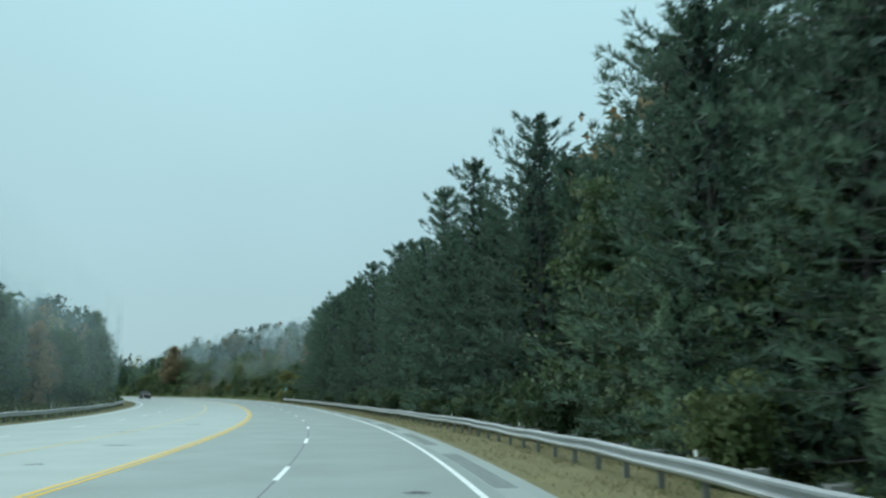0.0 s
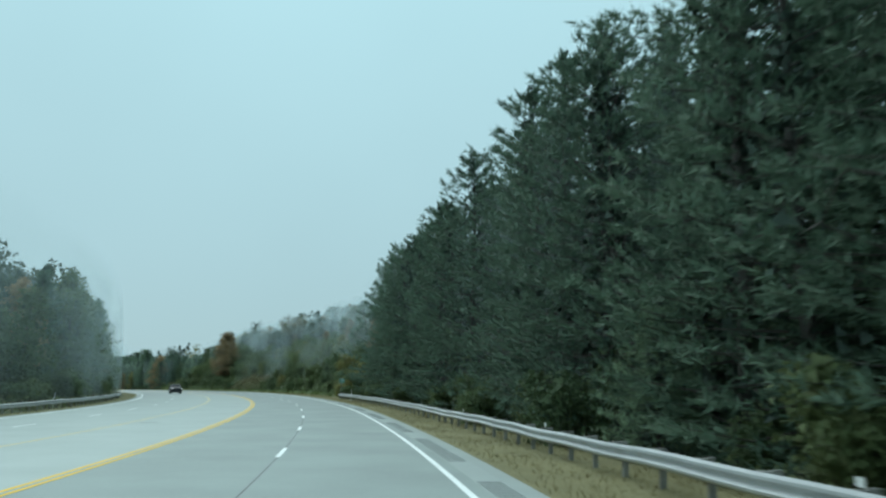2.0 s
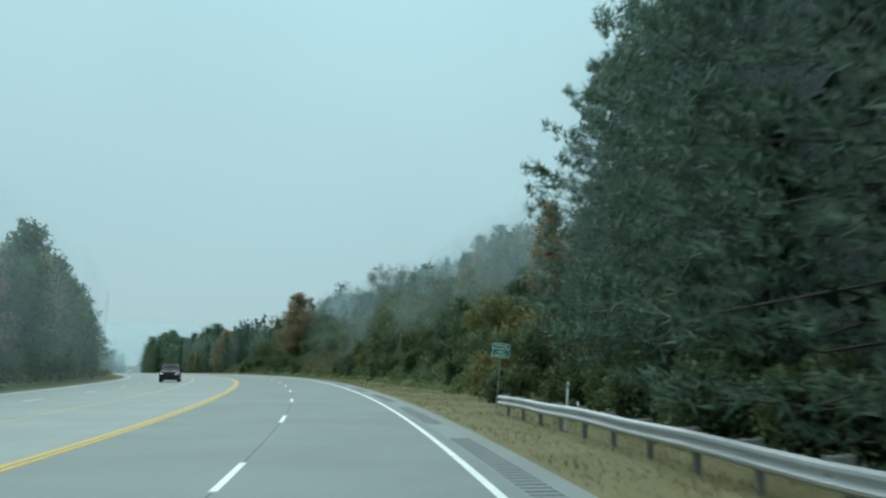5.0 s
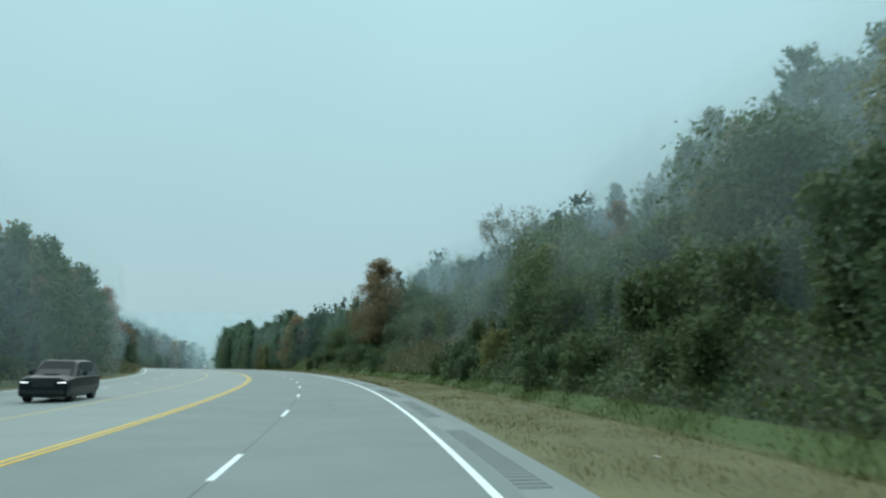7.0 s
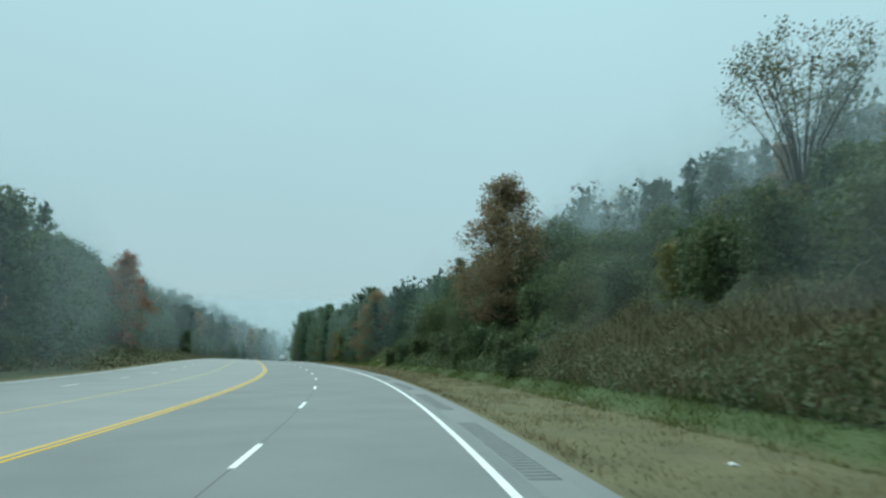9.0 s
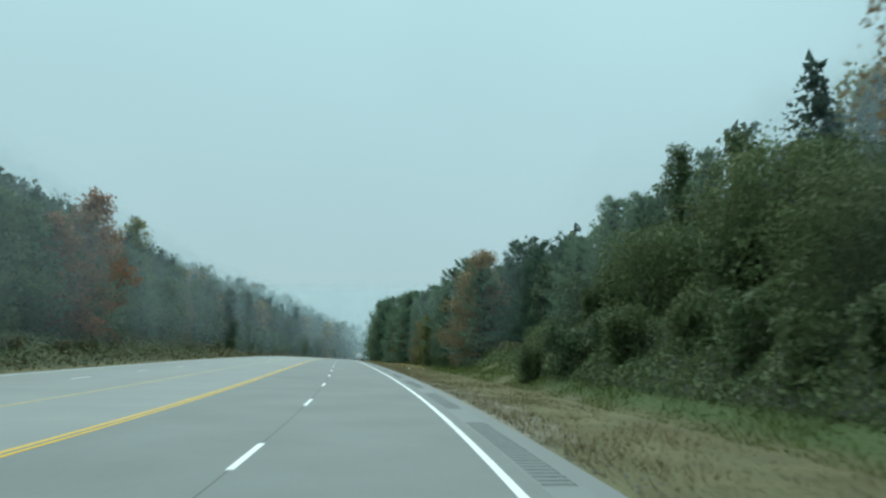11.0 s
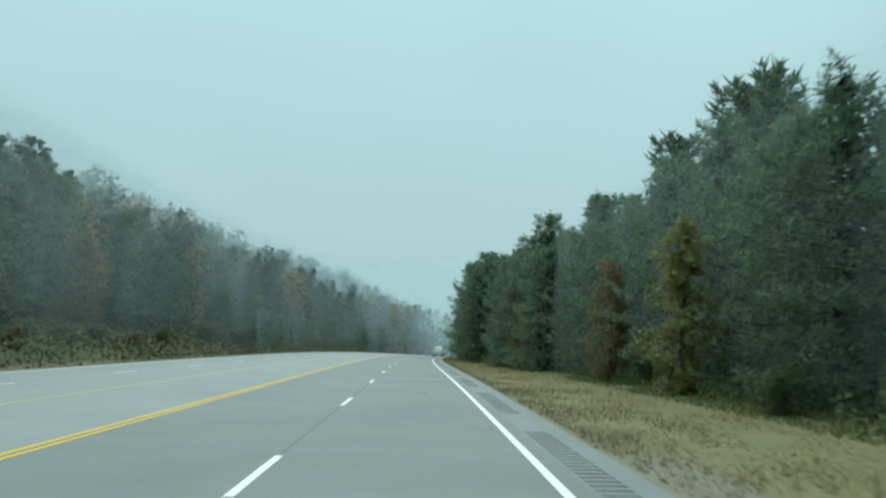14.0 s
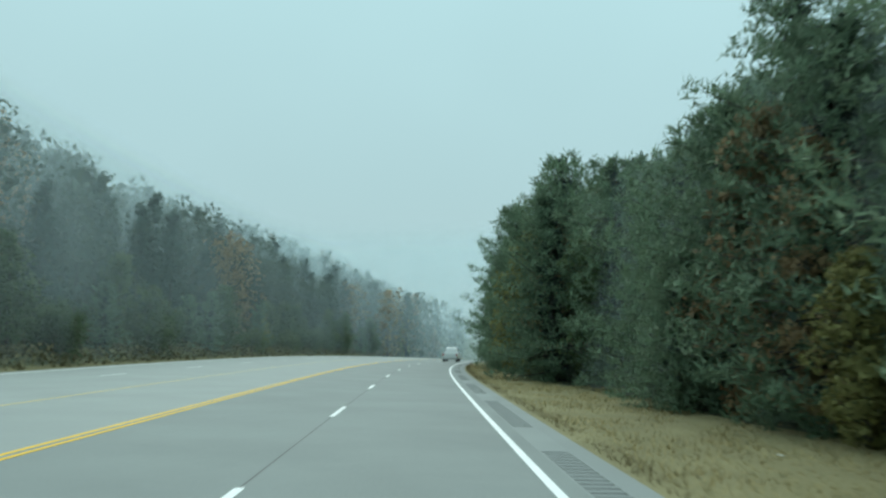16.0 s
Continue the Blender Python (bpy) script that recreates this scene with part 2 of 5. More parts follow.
def land(s, o):
    """Height of the ground beside the road over the paved edge."""
    s, o = np.asarray(s, float), np.asarray(o, float)
    d = np.maximum(RIGHT - o, 0)
    cut = smooth(141.7, 180, s) * (1 - smooth(304.2, 348.3, s))
    late = smooth(319.3, 360, s)
    early = 1 - smooth(133.5, 174.2, s)
    r = -0.03 * np.minimum(d, 4) + cut * (0.5 * np.clip(d - 4.5, 0, 22) + 0.3 * np.clip(d - 26, 0, 60)) \
        + late * (0.04 * np.clip(d - 5, 0, 4) + 0.28 * np.clip(d - 9, 0, 60)) + early * (-0.12 * np.clip(d - 3.5, 0, 5) + 0.25 * np.clip(d - 9, 0, 60))
    e = np.maximum(o - LEFT, 0)
    far = smooth(290.3, 348.3, s)
    q = -0.03 * np.minimum(e, 2) + (1 - far) * (0.10 * np.clip(e - 2, 0, 6) + 0.2 * np.clip(e - 8, 0, 60)) \
        + far * (0.30 * np.clip(e - 1.5, 0, 8) + 0.42 * np.clip(e - 9.5, 0, 36))
    return np.where(o < RIGHT, r + mound(s, o), 0) + np.where(o > LEFT, q, 0)


def place(s, o, z=0.0):
    """World coordinates of a point s metres along the road, o to the left of the lane line, z above the ground there."""
    s, o = np.asarray(s, float), np.asarray(o, float)
    h = heading(s)
    x = np.interp(s, LINE_S, LINE_X) - np.cos(h) * o
    y = np.interp(s, LINE_S, LINE_Y) - np.sin(h) * o
    zz = np.interp(s, LINE_S, LINE_Z) - tilt(s, o) + land(s, o) + z
    return np.stack(np.broadcast_arrays(x, y, zz), -1)


def at(s, o, z=0.0, turn=0.0, size=1.0):
    """Pose of a thing that stands at (s, o), turned against the road's heading."""
    x, y, zz = place(s, o, z)
    return pose(x, y, zz, 0, 0, math.degrees(float(heading(s))) + turn) @ Matrix.Diagonal((size, size, size, 1))


# ---- mesh helpers ----
def mesh(name, verts, faces, *mats):
    me = bpy.data.meshes.new(name)
    me.from_pydata([tuple(v) for v in verts], [], faces)
    for m in mats:
        me.materials.append(m)
    return me


def part(name, data, parent=None, label="", mat=None):
    """Links a mesh or a bmesh as one object, under a thing or a part."""
    if isinstance(data, bmesh.types.BMesh):
        me = bpy.data.meshes.new(name)
        data.to_mesh(me)
        data.free()
        data = me
    if mat is not None and not data.materials:
        data.materials.append(mat)
    ob = new(name, data)
    ob.parent = parent
    return tagged(ob, label)


def strip(s0, s1, o0, o1, z=0.0, step=2.0, across=1):
    """Vertices and faces of a band along the road."""
    ss = np.linspace(s0, s1, max(2, int(abs(s1 - s0) / step) + 1))
    oo = np.linspace(o0, o1, across + 1)
    v = place(ss[:, None], oo[None, :], z).reshape(-1, 3)
    w = across + 1
    f = [(i * w + j, (i + 1) * w + j, (i + 1) * w + j + 1, i * w + j + 1) for i in range(len(ss) - 1) for j in range(across)]
    return v, f


def join(pieces):
    vs, fs, k = [], [], 0
    for v, f in pieces:
        vs.append(np.asarray(v, float))
        fs += [tuple(i + k for i in q) for q in f]
        k += len(v)
    return np.concatenate(vs), fs


def tube(points, radii, sides=6):
    """A tapered tube along points."""
    pts = np.asarray(points, float)
    v, f = [], []
    for i, (p, r) in enumerate(zip(pts, radii)):
        d = pts[min(i + 1, len(pts) - 1)] - pts[max(i - 1, 0)]
        d = d / (np.linalg.norm(d) + 1e-9)
        a = np.cross(d, (0.3, 0.9, 0.1))
        a = a / np.linalg.norm(a)
        b = np.cross(d, a)
        for k in range(sides):
            t = 2 * math.pi * k / sides
            v.append(p + r * (math.cos(t) * a + math.sin(t) * b))
    for i in range(len(pts) - 1):
        for k in range(sides):
            k2 = (k + 1) % sides
            f.append((i * sides + k, i * sides + k2, (i + 1) * sides + k2, (i + 1) * sides + k))
    return v, f


def unit(a):
    return a / (np.linalg.norm(a, axis=-1, keepdims=True) + 1e-9)


def leafy(name, groups, *mats):
    """One mesh of many small faces; each group is faces (n, corners, 3), the way they face (n, 3) and a material index."""
    co, nor, start, mi, k = [], [], [], [], 0
    for v, out, m in groups:
        n, c = v.shape[:2]
        out = np.repeat(out[:, None], c, axis=1) if out.ndim == 2 else out
        face = np.cross(v[:, 1] - v[:, 0], v[:, 2] - v[:, 0])
        away = ((face * out.mean(1)).sum(1) < 0)[:, None, None]
        co.append(np.where(away, v[:, ::-1], v).reshape(-1, 3))
        nor.append(np.where(away, out[:, ::-1], out).reshape(-1, 3))
        start.append(k + c * np.arange(n))
        mi.append(np.full(n, m))
        k += n * c
    me = bpy.data.meshes.new(name)
    start = np.concatenate(start)
    me.vertices.add(k)
    me.loops.add(k)
    me.polygons.add(len(start))
    me.vertices.foreach_set("co", np.concatenate(co).astype(np.float32).ravel())
    me.loops.foreach_set("vertex_index", np.arange(k, dtype=np.int32))
    me.polygons.foreach_set("loop_start", start.astype(np.int32))
    for m in mats:
        me.materials.append(m)
    me.polygons.foreach_set("material_index", np.concatenate(mi).astype(np.int32))
    me.polygons.foreach_set("use_smooth", np.ones(len(start), bool))
    me.update(calc_edges=True)
    me.normals_split_custom_set_from_vertices(unit(np.concatenate(nor)).tolist())
    return me


def needles(centres, axes, out, rng, blades=9, length=0.32, width=0.045, loose=0.55):
    """Sprays of needles: thin blades that lean along each twig."""
    c, a, o = (np.repeat(q, blades, axis=0) for q in (centres, axes, out))
    n = len(c)
    d = unit(a + loose * rng.normal(size=(n, 3)))
    side = unit(np.cross(d, rng.normal(size=(n, 3))))
    ln = length * rng.uniform(0.6, 1.3, (n, 1))
    w = width * rng.uniform(0.6, 1.3, (n, 1))
    base = c - a * length * rng.uniform(0, 1.2, (n, 1))
    return np.stack([base - side * w / 2, base + side * w / 2, base + d * ln], 1), o + 0.25 * rng.normal(size=(n, 3)), 0


def leaves(centres, out, rng, size=0.25, slim=0.42, mat=0, ragged=0.3):
    """Leaf sprays: darts in all directions."""
    n = len(centres)
    a = unit(rng.normal(size=(n, 3)))
    b = unit(np.cross(a, rng.normal(size=(n, 3))))
    sz = size * rng.uniform(0.55, 1.35, (n, 1))
    c = centres - a * sz * 0.4
    return np.stack([c - b * sz * slim, c + b * sz * slim, c + a * sz], 1), out + ragged * rng.normal(size=(n, 3)), mat


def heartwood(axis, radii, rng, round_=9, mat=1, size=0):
    """The dense inside of a crown, leaves and shade-dark twigs: broad darts strewn round an axis."""
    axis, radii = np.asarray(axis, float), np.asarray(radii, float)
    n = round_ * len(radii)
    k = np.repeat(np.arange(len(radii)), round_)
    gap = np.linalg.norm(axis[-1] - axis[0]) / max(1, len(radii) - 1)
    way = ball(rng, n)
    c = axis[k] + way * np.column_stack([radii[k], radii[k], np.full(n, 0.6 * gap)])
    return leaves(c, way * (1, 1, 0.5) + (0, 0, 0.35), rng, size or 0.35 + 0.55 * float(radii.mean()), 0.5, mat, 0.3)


def ball(rng, n):
    """Points spread through a ball of radius one."""
    return unit(rng.normal(size=(n, 3))) * rng.uniform(0, 1, (n, 1)) ** 0.4


def pine(seed, height, spread, low=0.15, blades=9, length=0.34, width=0.05, leaf=NEEDLE, puffs=False, label="", step=1.0, narrow=0.8):
    """A pine: tapered trunk, whorls of limbs, and flat boughs of twigs that carry the needles."""
    rng = np.random.default_rng(seed)
    root = new("pine_tree")
    zs = np.linspace(-0.6, height, 8)
    bend = np.cumsum(rng.normal(0, 0.09, (8, 2)), axis=0)
    stem = np.column_stack([bend, zs])
    base = 0.011 * height + 0.03
    pieces = [tube(stem, base * (1 - 0.93 * np.clip(zs / height, 0, 1)) + 0.012, 7)]
    tips, axes, outs, lobe = [], [], [], rng.uniform(0, 6)
    def reach(u):
        return spread * (0.5 + 0.5 * min(1, u / 0.2)) * (1 - u) ** narrow * 1.1 + 0.22
    z = low * height
    while z < height * 0.985:
        u = (z - low * height) / (height * (1 - low))
        p0 = np.array([np.interp(z, zs, stem[:, 0]), np.interp(z, zs, stem[:, 1]), z])
        turn = rng.uniform(0, 2 * math.pi)
        n = int(rng.integers(3, 6))
        for k in range(n):
            a = turn + 2 * math.pi * k / n + rng.uniform(-0.4, 0.4)
            ln = reach(u) * rng.uniform(0.55, 1.12) * (1 + 0.22 * math.sin(2 * a + lobe + 9 * u))
            rise = ln * (rng.uniform(-0.2, 0.14) + 0.75 * u ** 1.5)
            d = np.array([math.cos(a), math.sin(a), 0])
            across = np.array([-math.sin(a), math.cos(a), 0])
            tip = p0 + d * ln + (0, 0, rise)
            mid = (p0 + tip) / 2 - (0, 0, 0.07 * ln)
            pieces.append(tube([p0, mid, tip], [0.035 * (1 - u) + 0.018, 0.02, 0.007], 3))
            for t in (0.2, 0.36, 0.52, 0.67, 0.8, 0.92):
                q = p0 * (1 - t) ** 2 + 2 * t * (1 - t) * mid + tip * t * t
                for sgn in (-1, 1):
                    w = ln * 0.42 * (1.18 - t) * rng.uniform(0.5, 1.1)
                    e = q + across * sgn * w + d * w * 0.7 + rng.normal(0, 0.07, 3)
                    tips.append(e)
                    axes.append(across * sgn * 0.6 + d * 0.7 + (0, 0, 0.25 + 0.5 * u))
                    outs.append(d * 0.55 + 0.35 * sgn * across + (0, 0, 0.6))
            tips.append(tip)
            axes.append(d + (0, 0, 0.3 + u))
            outs.append(d * 0.8 + (0, 0, 0.5))
        z += rng.uniform(0.3, 0.5) * (0.45 + height / 26) * step * (1 + 0.7 * u)
    for f in (0.97, 1.0):
        tips.append(np.array([stem[-1, 0], stem[-1, 1], height * f]))
        axes.append(np.array([0, 0, 1.0]))
        outs.append(np.array([0, 0, 1.0]))
    tips, axes, outs = np.array(tips), unit(np.array(axes)), unit(np.array(outs))
    us = np.linspace(0, 0.96, 12)
    hz = low * height + us * height * (1 - low)
    heart = np.column_stack([np.interp(hz, zs, stem[:, 0]), np.interp(hz, zs, stem[:, 1]), hz])
    # dark darts paint the shade between the boughs
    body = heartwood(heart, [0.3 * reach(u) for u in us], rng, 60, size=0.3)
    if puffs:
        pick = np.repeat(np.arange(len(tips)), blades)
        way = ball(rng, len(pick))
        c = tips[pick] + way * 0.36 * (1, 1, 0.8)
        groups = [needles(c, unit(way + (0, 0, 0.5)), unit(0.8 * way + outs[pick]), rng, 1, length, width, 0.5), body]
    else:
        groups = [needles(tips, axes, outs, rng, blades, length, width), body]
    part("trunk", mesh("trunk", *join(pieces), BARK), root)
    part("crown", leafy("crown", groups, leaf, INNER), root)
    return tagged(root, label, "tree")


def hardwood(seed, height, spread, leaf, count=1500, size=0.24, low=0.12, bark=BARK, kind="broadleaf_tree", label="", heart=0.28, wide=0.35, limbs=30):
    """A broadleaf tree: forking limbs, leaves in clumps at the limbs' ends round a dense inside."""
    rng = np.random.default_rng(seed)
    root = new(kind)
    zs = np.linspace(-0.6, height * 0.85, 7)
    bend = np.cumsum(rng.normal(0, 0.12, (7, 2)), axis=0)
    stem = np.column_stack([bend, zs])
    pieces = [tube(stem, 0.012 * height * (1 - 0.85 * np.clip(zs / height, 0, 1)) + 0.02, 7)]
    def reach(u):
        return spread * max(0.12, (min(1, (u + 0.12) / wide)) ** 0.6 * (1 - max(0, u - wide) / (1.06 - wide)) ** 0.62)
    ends, ways, sizes = [], [], []
    for k in range(limbs):
        u = (k + rng.uniform(0.1, 0.9)) / limbs
        z = height * (low + (0.97 - low) * u)
        zb = max(0.5 * low * height, z - 0.35 * reach(u))
        p0 = np.array([np.interp(zb, zs, stem[:, 0]), np.interp(zb, zs, stem[:, 1]), min(zb, zs[-1])])
        for a in rng.uniform(0, 2 * math.pi, 2):
            ln = reach(u) * rng.uniform(0.5, 0.95)
            d = np.array([math.cos(a), math.sin(a), 0])
            tip = np.array([p0[0], p0[1], z]) + d * ln + rng.normal(0, 0.12, 3)
            mid = p0 * 0.45 + tip * 0.55 - d * 0.12 * ln
            pieces.append(tube([p0, mid, tip], [0.04, 0.025, 0.008], 3))
            for q, f in ((tip, 1.0), (mid * 0.4 + tip * 0.6 + rng.normal(0, 0.22 * ln, 3), 0.8)):
                ends.append(q)
                ways.append(d * (0.35 + 0.65 * (1 - u)) + (0, 0, 0.25 + 0.5 * u))
                sizes.append(f * (0.16 * spread + 0.12 * ln))
    ends.append(np.array([stem[-1, 0], stem[-1, 1], height * 0.97]))
    ways.append(np.array([0, 0, 1.0]))
    sizes.append(0.16 * spread)
    ends, ways, sizes = np.array(ends), np.array(ways), np.array(sizes)
    pick = rng.integers(0, len(ends), count)
    puff = ball(rng, count)
    spots = ends[pick] + puff * sizes[pick][:, None] * (1.25, 1.25, 0.9)
    part("trunk", mesh("trunk", *join(pieces), bark), root)
    groups = [leaves(spots, unit(0.6 * puff + ways[pick]), rng, size)]
    if heart:
        us = np.linspace(0.05, 0.9, 9)
        hz = height * (low + (0.95 - low) * us)
        axis = np.column_stack([np.interp(hz, zs, stem[:, 0]), np.interp(hz, zs, stem[:, 1]), hz])
        groups.append(heartwood(axis, [1.5 * heart * reach(u) for u in us], rng, 16, 0))
    part("crown", leafy("crown", groups, leaf, INNER), root)
    return tagged(root, label, "tree")


def shrub(seed, height, spread, leaf, count=500, size=0.17, kind="shrub", label="", category="shrub", lumps=9):
    """A bush: stems from the ground and a lumpy mass of leaves."""
    rng = np.random.default_rng(seed)
    root = new(kind)
    pieces, heads, sizes, groups = [], [], [], []
    for k in range(lumps):
        a, r = rng.uniform(0, 2 * math.pi), spread * 0.72 * math.sqrt((k + 0.3) / lumps)
        tip = np.array([math.cos(a) * r, math.sin(a) * r, height * rng.uniform(0.5, 0.85) * (1 - 0.45 * (r / spread) ** 2)])
        rad = spread * rng.uniform(0.26, 0.42)
        pieces.append(tube([(tip[0] * 0.3, tip[1] * 0.3, -0.3), tip * 0.6, tip], [0.03, 0.02, 0.006], 4))
        heads.append(tip)
        sizes.append(rad)
    heads, sizes = np.array(heads), np.array(sizes)
    for tip, rad in zip(heads, sizes):
        zz = np.linspace(-0.15, tip[2] + 0.35 * rad, 5)
        groups.append(heartwood(np.column_stack([np.full(5, tip[0]), np.full(5, tip[1]), zz]), rad * np.array([0.6, 0.75, 0.75, 0.6, 0.25]), rng, 12, 0, 0.3))
    pick = rng.integers(0, lumps, count)
    d = unit(rng.normal(size=(count, 3)) + (0, 0, 0.3))
    spots = heads[pick] + d * sizes[pick][:, None] * rng.uniform(0.6, 1.25, (count, 1)) * (1, 1, 0.85)
    drop = rng.uniform(0, 1, count) < 0.45
    spots[drop, 2] *= rng.uniform(0, 1, drop.sum())
    spots[:, 2] = np.maximum(spots[:, 2], 0.03)
    part("stem", mesh("stem", *join(pieces), BARK), root)
    part("foliage", leafy("foliage", [leaves(spots, unit(d * (1, 1, 0.6) + (0, 0, 0.45)), rng, size)] + groups, leaf, INNER), root)
    return tagged(root, label, category)


# ---- the large structure: ground and road ----
def foot(s):
    """Where the mown verge ends and the brush begins, left of the lane line."""
    return np.interp(s, [0, 145, 174, 304, 348, 390, 414, 446], [-9.2, -9.4, -10.2, -10.6, -13.2, -13.2, -10.6, -8.9])


def ground_sheet():
    s = np.arange(-85, 601, 1.5)
    def side(offsets, name, mat, label, rough):
        o = np.stack([np.broadcast_to(q(s) if callable(q) else q, s.shape) for q in offsets], 1)
        v = place(s[:, None] + 0 * o, o, 0).copy()
        rng = np.random.default_rng(5)
        lumps = rng.normal(0, 1, o.shape) * np.array(rough)[None, :]
        v[:, :, 2] += lumps
        w = o.shape[1]
        f = [(i * w + j, (i + 1) * w + j, (i + 1) * w + j + 1, i * w + j + 1) for i in range(len(s) - 1) for j in range(w - 1)]
        return tagged(part(name, mesh(name, v.reshape(-1, 3), f, mat)), label, "ground", kind="structure")
    def between(t):
        return lambda q: RIGHT + t * (foot(q) - RIGHT)
    verge = side([RIGHT] + [between(k / 16) for k in range(1, 16)] + [foot], "verge", VERGE,
                 "dry mown grass verge beside the road shoulder", [0] + [0.012] * 15 + [0])
    wet = verge.data.attributes.new("lush", "FLOAT", "POINT")
    across = np.linspace(0, 1, 17)[None, :]
    amount = smooth(0.74, 0.97, across) * (smooth(155.6, 170.7, s) * (1 - 0.6 * smooth(304.2, 348.3, s)) * (1 - smooth(377.4, 406.4, s)))[:, None]
    wet.data.foreach_set("value", np.ascontiguousarray(amount, dtype=np.float32).ravel())
    dry = verge.data.attributes.new("straw", "FLOAT", "POINT")
    dry.data.foreach_set("value", np.ascontiguousarray(np.broadcast_to((0.8 * smooth(290, 345, s) + 0.6 * (1 - smooth(140, 190, s)))[:, None], amount.shape), dtype=np.float32).ravel())
    soil = verge.data.attributes.new("bare", "FLOAT", "POINT")
    strip_ = (1 - smooth(0.9, 2.0, across * (RIGHT - foot(s))[:, None])) * (smooth(262, 300, s) * (1 - smooth(345, 365, s)))[:, None]
    soil.data.foreach_set("value", np.ascontiguousarray(strip_, dtype=np.float32).ravel())
    side([foot, lambda q: foot(q) - 0.6] + [lambda q, k=k: foot(q) - 1.2 - (k / 22) * (32 + foot(q) - 1.2) for k in range(23)] + [-36, -42, -55, -75], "hillside", EARTH,
         "wooded hillside floor of leaf litter and soil", [0, 0.05] + [0.06] * 23 + [0.3, 0.5, 0.6, 0.8])
    side([LEFT, LEFT + 0.6, LEFT + 1.2, LEFT + 2.0], "verge", VERGE, "dry grass strip across the road", [0, 0.02, 0.03, 0])
    side([LEFT + 2.0, LEFT + 3, LEFT + 5, LEFT + 7, LEFT + 9, LEFT + 12, LEFT + 16, LEFT + 22, LEFT + 30, LEFT + 45, LEFT + 70, LEFT + 110], "hillside", EARTH,
         "wooded hillside floor across the road", [0, 0.05, 0.1, 0.1, 0.15, 0.2, 0.3, 0.3, 0.4, 0.5, 0.6, 0.8])
    n = 48
    ring = [(1800 * math.cos(2 * math.pi * k / n), 1800 * math.sin(2 * math.pi * k / n), -6) for k in range(n)]
    tagged(part("ground", mesh("ground", ring, [tuple(range(n))], EARTH)), "valley floor reaching to the horizon", "ground", kind="structure")


def pave_tone(ob):
    """Sets the gain on the paving's colour: lighter on the bend, darker along the bank."""
    v = np.zeros(len(ob.data.vertices) * 3)
    ob.data.vertices.foreach_get("co", v)
    v = v.reshape(-1, 3)
    near = np.argmin((v[:, None, 0] - LINE_X[None, ::6]) ** 2 + (v[:, None, 1] - LINE_Y[None, ::6]) ** 2, axis=1)
    worn = ob.data.attributes.new("worn", "FLOAT", "POINT")
    worn.data.foreach_set("value", np.interp(LINE_S[::6][near], [0, 60, 130, 200, 340, 400], [1.28, 1.28, 1.0, 0.8, 0.82, 0.9]).astype(np.float32))
    return ob


